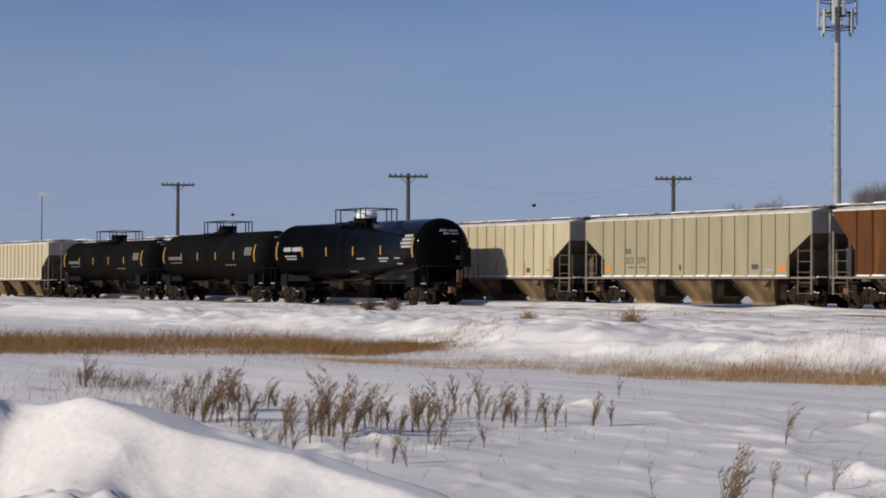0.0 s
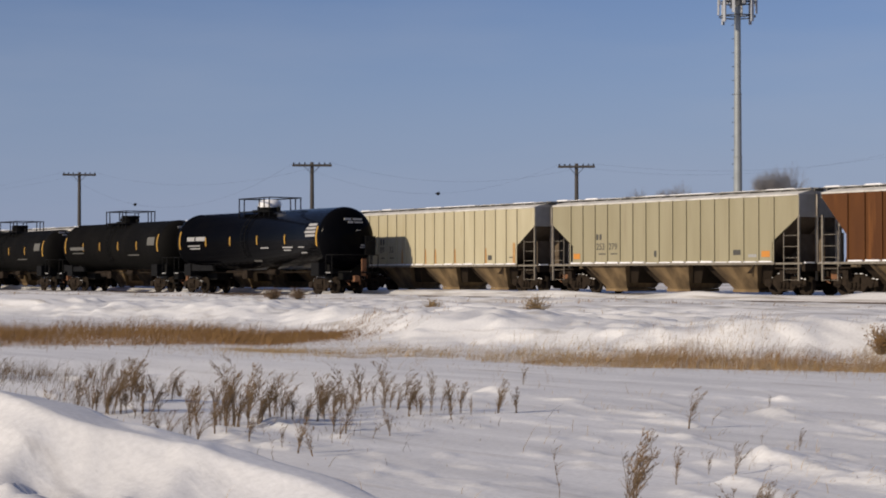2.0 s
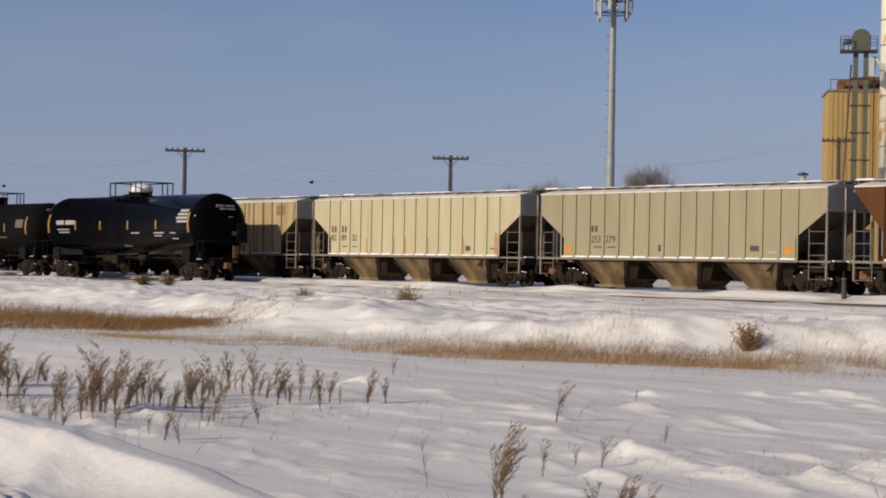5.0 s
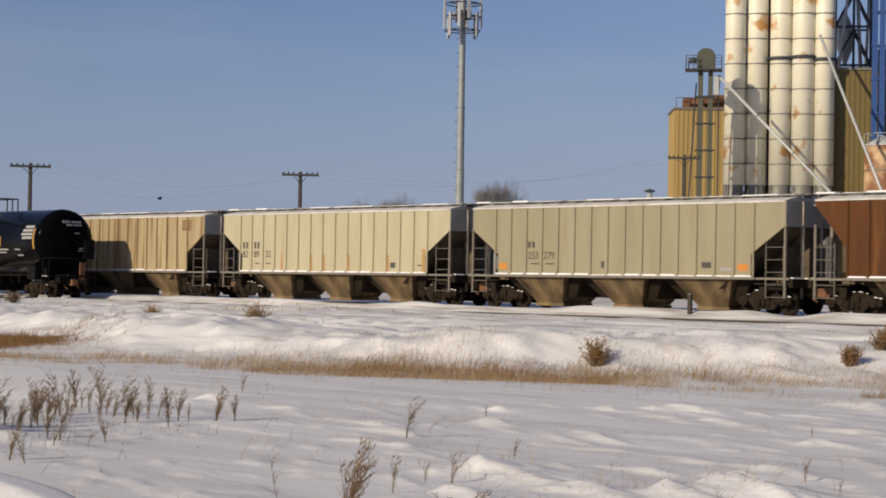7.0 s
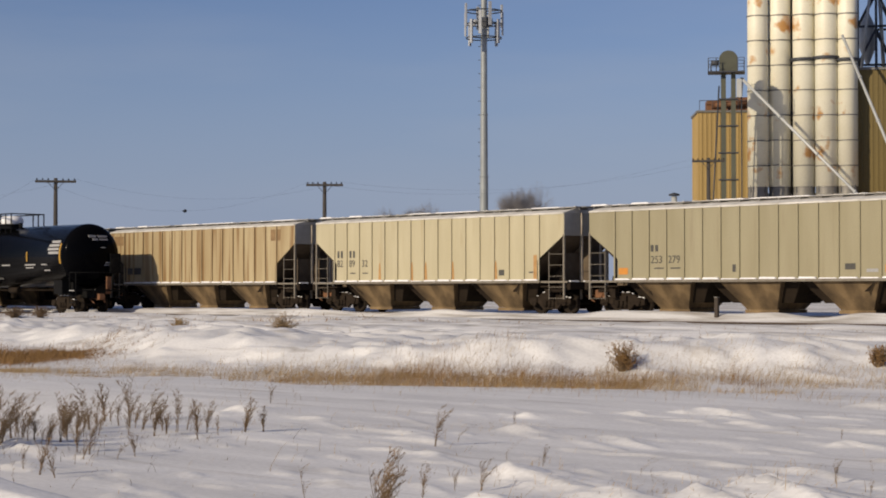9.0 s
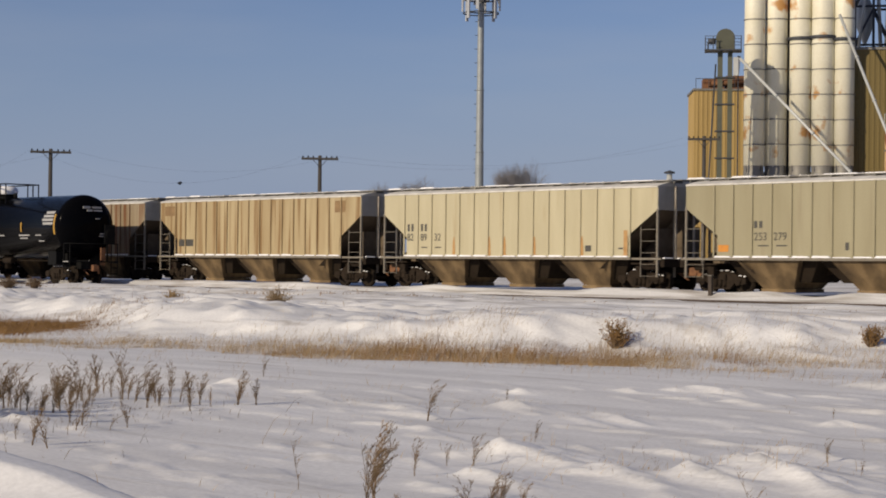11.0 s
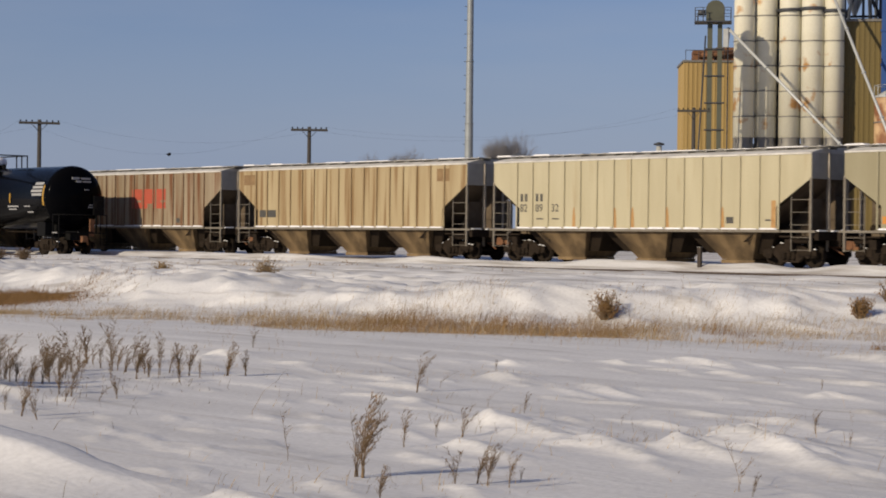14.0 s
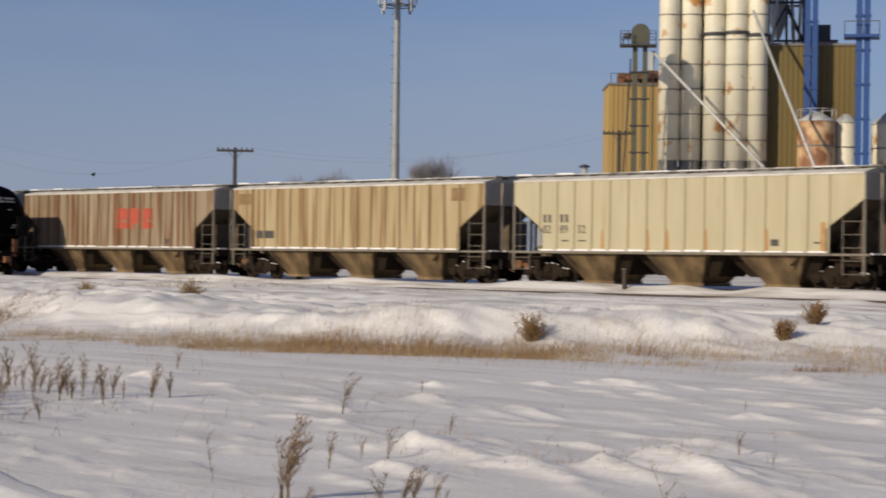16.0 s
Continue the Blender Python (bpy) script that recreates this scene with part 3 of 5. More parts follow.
track_bed(FAR_Y, FAR_Z)
build_track(NEAR_Y, NEAR_Z)
build_track(FAR_Y, FAR_Z)


# ---- railway cars ----
def shared(name, shape, material):
    return shape.mesh(name, material)


SPIN = Matrix.Rotation(radians(90), 4, "X")
_s = Shape()
for side in (-1, 1):
    m = Matrix.Translation((0, side * 0.72, 0)) @ Matrix.Rotation(radians(-90 * side), 4, "X")
    _s.lathe([(0.0, 0.12), (0.12, 0.12), (0.13, 0.03), (0.33, -0.01), (0.37, 0.055), (0.45, 0.06), (0.457, -0.04), (0.49, -0.05),
              (0.49, -0.075), (0.36, -0.075), (0.33, -0.05), (0.12, -0.06), (0.0, -0.06)], 28, m)
    for k in range(5):
        a = 2 * math.pi * k / 5
        _s.box(-0.02, -0.016, -0.01, 0.02, 0.016, 0.02, m @ Matrix.Translation((0.22 * math.cos(a), 0.22 * math.sin(a), 0.03)))
_s.tube((0, -0.7, 0), (0, 0.7, 0), 0.085, n=12)
WHEELSET = shared("wheelset", _s, WHEEL)

_s = Shape()
for side in (-1, 1):
    y0, y1 = sorted((side * 0.93, side * 1.08))
    _s.prism([(-1.22, 0.42), (-1.2, 0.66), (-0.8, 0.72), (-0.42, 0.90), (0.42, 0.90), (0.8, 0.72), (1.2, 0.66), (1.22, 0.42), (0.98, 0.36),
              (0.72, 0.48), (0.42, 0.20), (-0.42, 0.20), (-0.72, 0.48), (-0.98, 0.36)], y0, y1)
    for x in (-0.22, 0.0, 0.22):
        _s.tube((x, side * 1.10, 0.30), (x, side * 1.10, 0.56), 0.075, n=10)
    _s.box(-0.3, side * 1.0 - 0.17, 0.56, 0.3, side * 1.0 + 0.17, 0.76)
    for x in (-0.875, 0.875):
        _s.tube((x, side * 1.02, 0.46), (x, side * 1.17, 0.46), 0.115, n=12)
        _s.box(x - 0.14, side * 1.04 - 0.08, 0.50, x + 0.14, side * 1.04 + 0.08, 0.66)
_s.box(-0.2, -1.0, 0.5, 0.2, 1.0, 0.82)
_s.tube((-0.45, -0.9, 0.42), (-0.45, 0.9, 0.42), 0.05)
_s.tube((0.45, -0.9, 0.42), (0.45, 0.9, 0.42), 0.05)
TRUCK = shared("truck", _s, RUNNING)

_s = Shape()
_r = random.Random(61)
for _k in range(11):
    _x, _w = _r.uniform(-1.15, 1.15), _r.uniform(0.04, 0.13)
    _z = float(np.interp(abs(_x), [0, 0.42, 0.8, 1.2], [0.90, 0.90, 0.72, 0.66]))
    _s.lathe([(_w, 0.0), (_w * 0.8, 0.02), (_w * 0.4, 0.035), (0.0, 0.04)], 7, Matrix.Translation((_x, -1.02, _z)) @ Matrix.Diagonal((1, 0.5, _r.uniform(0.6, 1.2), 1)))
CLOTS = shared("snow_clots", _s, CAP)

_s = Shape()
_s.box(-0.55, -0.11, -0.11, 0.12, 0.11, 0.11)
_s.prism([(0.1, -0.16), (0.42, -0.16), (0.50, -0.05), (0.46, 0.14), (0.2, 0.17), (0.1, 0.14)], -0.17, 0.13)
_s.tube((-0.3, -0.28, -0.1), (0.2, -0.3, -0.34), 0.03)
COUPLER = shared("coupler", _s, RUSTY)



def running_gear(car, reach, centres, wheels):
    for x in centres:
        truck = part("truck", TRUCK, RUNNING, car, "grimy four-wheel truck", (x, 0, 0))
        tagged(part("snow_clots", CLOTS, None, truck, "clots of snow on the side frame"), kind="stuff")
        for dx in (-0.875, 0.875):
            wheels.append((part("wheelset", WHEELSET, WHEEL, truck, "", (dx, 0, 0.46)), dx))
    for end in (-1, 1):
        part("coupler", COUPLER, RUSTY, car, "rusty knuckle coupler",
             Matrix.Translation((end * (reach - 0.45), 0, 0.85)) @ Matrix.Rotation(0 if end > 0 else math.pi, 4, "Z"))


# one set of meshes for all hoppers
HALF = 8.28
RIBS = [-6.85 + 0.9133 * k for k in range(16)]


def hopper_meshes(paint, corner=3.28, shoulder=2.25, inset=6.72):
    """corner: where the sloping cut of the side meets the end; shoulder: where it meets the upright edge."""
    d = {}
    s = Shape()
    out = [(-HALF, corner), (-inset, shoulder), (-inset, 1.40), (inset, 1.40), (inset, shoulder), (HALF, corner), (HALF, 4.20), (-HALF, 4.20)]
    for y0, y1 in ((-1.60, -1.585), (1.585, 1.60)):
        s.prism(out, y0, y1)
    d["body"] = shared("side_shell", s, paint)
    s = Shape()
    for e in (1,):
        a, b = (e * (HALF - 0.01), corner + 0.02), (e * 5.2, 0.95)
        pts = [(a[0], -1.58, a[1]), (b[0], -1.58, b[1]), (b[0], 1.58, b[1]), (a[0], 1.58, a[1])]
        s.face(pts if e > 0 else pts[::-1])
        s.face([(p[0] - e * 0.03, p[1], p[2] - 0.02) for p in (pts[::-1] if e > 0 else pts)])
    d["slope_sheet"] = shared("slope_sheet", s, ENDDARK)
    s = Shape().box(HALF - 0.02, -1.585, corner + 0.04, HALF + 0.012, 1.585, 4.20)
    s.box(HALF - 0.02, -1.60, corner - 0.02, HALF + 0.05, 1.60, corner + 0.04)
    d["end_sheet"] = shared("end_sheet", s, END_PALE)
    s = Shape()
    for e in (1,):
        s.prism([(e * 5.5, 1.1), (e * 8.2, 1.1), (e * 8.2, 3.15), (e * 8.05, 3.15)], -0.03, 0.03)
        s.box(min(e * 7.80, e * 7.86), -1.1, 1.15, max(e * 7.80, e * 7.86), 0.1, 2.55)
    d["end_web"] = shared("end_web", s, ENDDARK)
    # Filler sheet added so no bright sky shows through under the slope sheet.
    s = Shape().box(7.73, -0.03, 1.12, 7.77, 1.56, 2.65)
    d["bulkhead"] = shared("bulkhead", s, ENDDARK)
    s = Shape().box(HALF, -0.04, 1.2, HALF + 0.06, 0.04, 4.2)
    d["end_post"] = shared("end_post", s, CAGE)
    s = Shape()
    n = 10
    for k in range(n):
        t0, t1 = -1 + 2 * k / n, -1 + 2 * (k + 1) / n
        z0, z1 = 4.20 + 0.24 * (1 - t0 * t0), 4.20 + 0.24 * (1 - t1 * t1)
        s.face([(-HALF, t0 * 1.63, z0), (HALF, t0 * 1.63, z0), (HALF, t1 * 1.63, z1), (-HALF, t1 * 1.63, z1)], True)
    for e in (-HALF, HALF):
        s.face([(e, -1 * 1.63 + 3.26 * k / n, 4.20 + 0.24 * (1 - (-1 + 2 * k / n) ** 2)) for k in range(n + 1)][::1 if e > 0 else -1])
    s.box(-HALF, -1.63, 4.15, HALF, -1.60, 4.21)
    s.box(-HALF, 1.60, 4.15, HALF, 1.63, 4.21)
    d["roof"] = shared("roof", s, ROOFING)
    s = Shape()
    s.box(-0.022, -1.645, 1.42, 0.022, -1.6, 4.16).box(-0.036, -1.655, 1.42, 0.036, -1.645, 4.16)
    d["rib"] = shared("rib", s, paint)
    s = Shape()
    s.box(-6.95, -1.70, 1.30, 6.95, -1.60, 1.40).box(-6.95, 1.60, 1.30, 6.95, 1.70, 1.40)
    for e in (-1, 1):
        s.box(min(e * 6.95, e * 8.5), -1.62, 1.30, max(e * 6.95, e * 8.5), -1.54, 1.38)
        s.box(min(e * 6.95, e * 8.5), 1.54, 1.30, max(e * 6.95, e * 8.5), 1.62, 1.38)
    d["side_sill"] = shared("side_sill", s, LADDER)
    s = Shape()
    random.seed(5)
    for k in range(15):
        a, b = RIBS[k] + 0.05, RIBS[k + 1] - 0.05
        h = random.uniform(0.03, 0.075)
        s.prism([(a, 1.40), (b, 1.40), (b - 0.06, 1.40 + h), (a + 0.06, 1.40 + h * 1.1)], -1.70, -1.605)
    d["sill_snow"] = shared("sill_snow", s, CAP)
    s = Shape()
    s.frustum((-0.72, -0.85, 0.72, 0.85), 0.26, (-1.46, -1.57, 1.46, 1.57), 1.32)
    s.box(-0.80, -0.86, 0.12, 0.80, 0.86, 0.255)
    d["bay"] = shared("bay", s, GRIME)
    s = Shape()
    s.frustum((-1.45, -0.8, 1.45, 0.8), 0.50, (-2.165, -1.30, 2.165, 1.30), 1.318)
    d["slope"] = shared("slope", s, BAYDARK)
    s = Shape()
    s.box(-8.7, -0.32, 0.80, 8.7, 0.32, 1.12)
    for e in (-1, 1):
        s.box(min(e * 8.42, e * 8.6), -1.55, 1.02, max(e * 8.42, e * 8.6), 1.55, 1.34)
        s.box(min(e * 6.8, e * 8.5), -1.50, 1.12, max(e * 6.8, e * 8.5), 1.50, 1.18)
        s.tube((e * 7.5, -0.9, 1.45), (e * 7.5, 0.2, 1.45), 0.17, n=12)
        s.tube((e * 7.2, -1.3, 1.0), (e * 8.0, -1.3, 1.0), 0.10, n=10)
        s.box(min(e * 7.0, e * 7.3), -1.45, 0.72, max(e * 7.0, e * 7.3), -1.2, 1.05)
    d["underframe"] = shared("underframe", s, RUNNING)
    s = Shape()
    for y in (-1.2, -0.35, 0.45, 1.15):
        s.prism([(8.44, 1.345), (8.58, 1.345), (8.56, 1.40), (8.46, 1.39)], y - 0.28, y + 0.22)
    d["end_snow"] = shared("end_snow", s, CAP)
    s = Shape()
    for x in (0.0, 0.86):
        s.box(x - 0.016, -0.028, 0.0, x + 0.016, 0.012, 2.35 if x < 0.5 else 2.0)
    for k in range(5):
        s.box(0.0, -0.022, 0.03 + 0.46 * k, 0.86, -0.004, 0.049 + 0.46 * k)
    d["ladder"] = shared("ladder", s, LADDER)
    s = Shape()
    s.box(-0.045, -0.05, 0.62, 0.045, 0.03, 3.30)
    d["corner_post"] = shared("corner_post", s, LADDER)
    s = Shape()
    s.prism([(-1.85, 4.41), (1.85, 4.41), (1.80, 4.50), (-1.80, 4.50)], -0.42, 0.42)
    for k in range(6):
        s.box(-1.75 + 0.7 * k, -0.46, 4.41, -1.69 + 0.7 * k, 0.46, 4.52)
    d["hatch_cover"] = shared("hatch_cover", s, ROOFING)
    s = Shape()
    for side in (-1, 1):
        s.box(-8.9, side * 0.78 - 0.22, 4.42, 8.9, side * 0.78 + 0.22, 4.45)
        for k in range(19):
            s.box(-8.6 + 0.955 * k, side * 0.78 - 0.24, 4.32, -8.55 + 0.955 * k, side * 0.78 + 0.24, 4.42)
    for e in (-8.75, 8.75):
        s.box(e - 0.12, -1.45, 4.40, e + 0.12, 1.45, 4.43)
    d["running_board"] = shared("running_board", s, BAND)
    s = Shape()
    random.seed(8)
    for side in (-1, 1):
        x = -8.8
        while x < 8.6:
            w = random.uniform(0.3, 3.2)
            h = random.uniform(0.015, 0.06)
            s.prism([(x, 4.45), (x + w, 4.45), (x + w - 0.12, 4.45 + h), (x + 0.12, 4.45 + h)], side * 0.78 - 0.21, side * 0.78 + 0.21)
            x += w + random.choice((0.05, 0.2, 0.7, 1.6))
    d["roof_snow"] = shared("roof_snow", s, CAP)
    s = Shape()
    s.prism([(-0.09, 0.0), (0.09, 0.0), (0.07, 0.5), (0.02, 0.85), (-0.04, 0.8), (-0.08, 0.45)], -1.612, -1.602)
    d["rust_stain"] = shared("rust_stain", s, BLOOM)
    return d


HOPPER_SETS = {}


def bar(name, car, x, z, w, h, material, y=-1.606, label=""):
    part(name, Shape().box(x - w / 2, y - 0.004, z - h / 2, x + w / 2, y, z + h / 2), material, car, label)


def lettering(text, car, x, z, size, material, y=-1.612):
    cu = bpy.data.curves.new("lettering", "FONT")
    cu.body, cu.size, cu.extrude = text, size, 0.002
    cu.materials.append(material)
    ob = new("lettering", cu)
    ob.parent = car
    ob.matrix_basis = Matrix.Translation((x, y, z)) @ Matrix.Rotation(radians(90), 4, "X")
    return ob


def hopper(paint, label, at, wheels, ribs=16):
    car = thing("covered_hopper_car", label, "railway car", "covered hopper cars", at=at)
    if paint not in HOPPER_SETS:
        HOPPER_SETS[paint] = hopper_meshes(PAINT[paint], *((4.0, 2.45, 6.9) if paint == "brown" else ()))
    d = HOPPER_SETS[paint]
    part("side_shell", d["body"], None, car)
    part("roof", d["roof"], None, car, "snow-dusted curved roof")
    for turn in (0, math.pi):
        part("slope_sheet", d["slope_sheet"], None, car, "sloping end sheet, shade put into its dark brown", Matrix.Rotation(turn, 4, "Z"))
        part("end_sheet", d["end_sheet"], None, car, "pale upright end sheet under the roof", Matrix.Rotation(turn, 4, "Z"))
        part("end_web", d["end_web"], None, car, "web under the end, coloured dark for shade", Matrix.Rotation(turn, 4, "Z"))
        part("bulkhead", d["bulkhead"], None, car, "dark filler sheet added in the shaded end opening", Matrix.Rotation(turn, 4, "Z") @ Matrix.Diagonal((1, 1 if turn == 0 else -1, 1, 1)))
        tagged(part("end_snow", d["end_snow"], None, car, "snow lying on the end sill", Matrix.Rotation(turn, 4, "Z")), kind="stuff")
        for y in (-0.55, 0.55):
            part("end_post", d["end_post"], None, car, "", Matrix.Rotation(turn, 4, "Z") @ Matrix.Translation((0, y, 0)))
    part("underframe", d["underframe"], None, car, "black grimy underframe")
    part("side_sill", d["side_sill"], None, car)
    tagged(part("sill_snow", d["sill_snow"], None, car, "thin ledge of snow on the sill"), kind="stuff")
    part("running_board", d["running_board"], None, car, "grey roof walkway")
    tagged(part("roof_snow", d["roof_snow"], None, car, "patchy snow on the walkway"), kind="stuff")
    for x in RIBS:
        part("rib", d["rib"], None, car, "", (x, 0, 0))
    for x in (-4.35, 0.0, 4.35):
        bay = part("hopper_bay", d["bay"], None, car, "dirty brown discharge bay", (x, 0, 0))
        part("bay_slope", d["slope"], None, bay, "sloping bay sheet, its dark colour standing in for shade")
    for x in (-6.0, -2.0, 2.0, 6.0):
        part("hatch_cover", d["hatch_cover"], None, car, "snow-covered hatch cover", (x, 0, 0))
    for e in (-1, 1):
        part("ladder", d["ladder"], None, car, "pale steel ladder",
             Matrix.Translation((e * 8.27, -1.58, 0.62)) @ Matrix.Diagonal((-e, 1, 1, 1)))
        for y in (-1.56, 1.56):
            part("corner_post", d["corner_post"], None, car, "", (e * 8.27, y, 0))
        part("corner_post", d["corner_post"], None, car, "", (e * 8.27, -0.55, 0))
    running_gear(car, 9.05, (-6.95, 6.95), wheels)
    return car


PITCH = 18.13
MOVING, WHEELS = [], []
CARS = [
    ("brown", "oxide brown covered hopper car on the far track", -52.5),
    ("grey", "grey covered hopper car with dark stencilled number", -70.38),
    ("cream", "cream covered hopper car with rust at its ribs", -88.40),
    ("tan", "rust-streaked tan covered hopper car", -106.65),
    ("drab", "drab rust-streaked covered hopper car with red lettering", -124.75),
    ("cream", "cream covered hopper car behind the tank cars", -142.9),
    ("grey", "grey covered hopper car behind the tank cars", -161.0),
    ("tan", "tan covered hopper car behind the tank cars", -179.1),
]
for paint, label, x in CARS:
    wheels = []
    car = hopper(paint, label, pose(x, FAR_Y, FAR_Z), wheels)
    MOVING.append((car, x))
    WHEELS.extend(wheels)
brown, grey, cream, tan, drab = [c for c, x in MOVING[:5]]

# stencils and reflectors
for x in (-4.86, -4.62):
    bar("stencil", grey, x, 2.64, 0.15, 0.26, DARKMARK)
lettering("253", grey, -4.94, 2.05, 0.42, DARKMARK)
lettering("279", grey, -4.03, 2.05, 0.42, DARKMARK)
bar("stencil", grey, -4.5, 1.85, 0.5, 0.05, DARKMARK)
bar("stencil", grey, -3.65, 1.85, 0.5, 0.05, DARKMARK)
bar("placard", grey, 4.6, 1.83, 0.46, 0.22, DARKMARK)
bar("placard", grey, 5.55, 1.68, 0.5, 0.12, MARK)
bar("valve_mark", grey, -0.72, 1.82, 0.16, 0.28, DARKMARK)
for x in (-6.4, 6.35):
    bar("reflector", grey, x, 1.75, 0.50, 0.26, ORANGE, label="orange reflective patch")
for x in (-6.58, -6.32, -5.68, -5.42):
    bar("stencil", cream, x, 2.68, 0.14, 0.32, DARKMARK)
lettering("82", cream, -6.68, 2.10, 0.45, DARKMARK)
lettering("89", cream, -5.78, 2.10, 0.45, DARKMARK)
lettering("32", cream, -4.86, 2.10, 0.45, DARKMARK)
bar("stencil", cream, -5.5, 1.80, 0.4, 0.05, DARKMARK)
bar("stencil", cream, -4.6, 1.80, 0.4, 0.05, DARKMARK)
bar("placard", cream, 4.55, 1.75, 0.34, 0.24, DARKMARK)
bar("placard", cream, 6.35, 1.75, 0.26, 0.06, DARKMARK)
for x in (-3.55, -1.3, 1.45, 4.2, -0.35):
    part("rust_stain", HOPPER_SETS["cream"]["rust_stain"], None, cream, "rust bloom at the foot of a rib", (x, 0, 1.42))
bar("rust_edge", cream, 6.60, 1.95, 0.20, 1.05, BLOOM)
bar("patch", tan, 6.75, 3.72, 0.80, 0.55, SCALED, label="scaled brown patch")
bar("patch", tan, -7.4, 3.7, 0.9, 0.5, SCALED, label="scaled brown patch")
bar("stencil", tan, -5.9, 2.05, 1.3, 0.35, DARKMARK, label="faded painted-over number")
# the faded red emblem: three plain shapes
for k, w in enumerate((0.95, 1.15, 0.85)):
    x = 0.72 + 1.08 * k + (0.1 if k == 2 else 0)
    bar("emblem_shape", drab, x, 2.85, w, 1.02, RED, label="faded red emblem block")
    bar("emblem_gap", drab, x + 0.18, 2.72 if k != 1 else 2.45, w * 0.45, 0.12 if k != 1 else 0.3, PAINT["drab"], y=-1.612)
bar("placard", drab, 4.55, 1.72, 0.34, 0.24, DARKMARK)


# tank cars, standing on the near track
def tank_car(at, label, glossy, snow_dome, wheels, r=1.55, zc=3.02, rail=2.6, h=7.75):
    car = thing("tank_car", label, "railway car", "black tank cars", at=at)
    paint = TANK if glossy else TANK_DULL
    q8 = h - 7.75          # how much longer each half is than the shortest pattern
    deep = 0.75
    s = Shape()
    prof = [(0.0, -h - deep)]
    prof += [(r * math.sin(a), -h - deep * math.cos(a)) for a in [radians(v) for v in (12, 25, 38, 50, 62, 72, 80)]]
    prof += [(r, -h), (r + 0.012, -h + 0.1), (r, -h + 0.12)]
    prof += [(r, h - 0.12), (r + 0.012, h - 0.1), (r, h)]
    prof += [(r * math.sin(a), h + deep * math.cos(a)) for a in [radians(v) for v in (80, 72, 62, 50, 38, 25, 12)]] + [(0.0, h + deep)]
    s.lathe(prof, 48, Matrix.Translation((0, 0, zc)) @ Matrix.Rotation(radians(90), 4, "Y"))
    shell = part("tank_shell", s, paint, car)
    # saddle, sills and draft gear at both ends
    for e in (-1, 1):
        s = Shape()
        s.box(min(e * (5.2 + q8), e * (8.7 + q8)), -0.36, 0.78, max(e * (5.2 + q8), e * (8.7 + q8)), 0.36, 1.25)
        s.prism([(e * (6.3 + q8), 1.2), (e * (7.6 + q8), 1.2), (e * (7.6 + q8), 2.3), (e * (6.3 + q8), 2.3)], -0.9, 0.9)
        s.prism([(e * (6.55 + q8), 1.0), (e * (7.35 + q8), 1.0), (e * (7.35 + q8), 1.7), (e * (6.55 + q8), 1.7)], -1.42, 1.42)
        s.box(min(e * (8.05 + q8), e * (8.75 + q8)), -1.45, 1.14, max(e * (8.05 + q8), e * (8.75 + q8)), 1.45, 1.20)
        part("stub_sill", s, BLACK, car, "black stub sill and saddle")
        for y in (-1.42, 1.42):
            for x in (8.1 + q8, 8.7 + q8):
                part("grab_post", Shape().tube((e * x, y, 0.55), (e * x, y, 2.1), 0.022, n=6), BLACK, car)
            for z in (0.56, 0.86):
                part("side_step", Shape().tube((e * (8.1 + q8), y, z), (e * (8.7 + q8), y, z), 0.025, n=6), BLACK, car)
            part("grab_rail", Shape().tube((e * (8.1 + q8), y, 2.1), (e * (8.7 + q8), y, 2.1), 0.022, n=6), BLACK, car)
        part("end_handrail", Shape().tube((e * (8.72 + q8), -1.42, 2.1), (e * (8.72 + q8), 1.42, 2.1), 0.022, n=6), BLACK, car)
        bar("step_edge", car, e * (8.35 + q8), 1.17, 0.5, 0.05, MARK, y=-1.452, label="white step edge")
    # brake gear on the end
    s = Shape()
    s.tube((8.45, 0.95, 1.2), (8.45, 0.95, 2.5), 0.05).box(8.3, 0.75, 2.1, 8.55, 1.35, 3.1)
    s.lathe([(0.25, -0.02), (0.28, 0.0), (0.25, 0.02), (0.22, 0.0)], 18, Matrix.Translation((8.62, 1.05, 2.6)) @ Matrix.Rotation(radians(90), 4, "Y"))
    part("brake_stand", s, BLACK, car, "handbrake stand with wheel", (q8, 0, 0))
    s = Shape()
    s.box(8.5, 0.5, 1.25, 8.6, deep, 1.9).tube((8.5, 0.35, 1.1), (8.62, 0.35, 0.55), 0.05).box(8.5, 0.1, 1.0, 8.66, 0.7, 1.22)
    part("draft_bracket", s, RUSTY, car, "rusty draft gear bracket", (q8, 0, 0))
    bar("end_step", car, 8.6 + q8, 1.22, 0.3, 0.05, MARK, y=-0.3)
    # under the belly
    s = Shape()
    s.lathe([(0.0, -0.75), (0.16, -0.75), (0.16, -0.45), (0.3, -0.4), (0.34, 0.0)], 16, Matrix.Translation((0.3, 0, 1.52)))
    s.tube((-2.6, -0.7, 1.12), (-1.4, -0.7, 1.12), 0.2, n=14).tube((-3.4, -0.9, 1.25), (-1.2, -0.9, 1.25), 0.05)
    s.box(-1.5, -0.95, 0.85, -0.9, -0.55, 1.3).tube((-6.3, -0.45, 1.2), (6.3, -0.45, 1.2), 0.035).tube((1.4, -0.8, 1.2), (2.3, -0.8, 1.2), 0.16)
    part("belly_gear", s, RUNNING, car, "black brake cylinder and outlet under the belly")
    s = Shape()
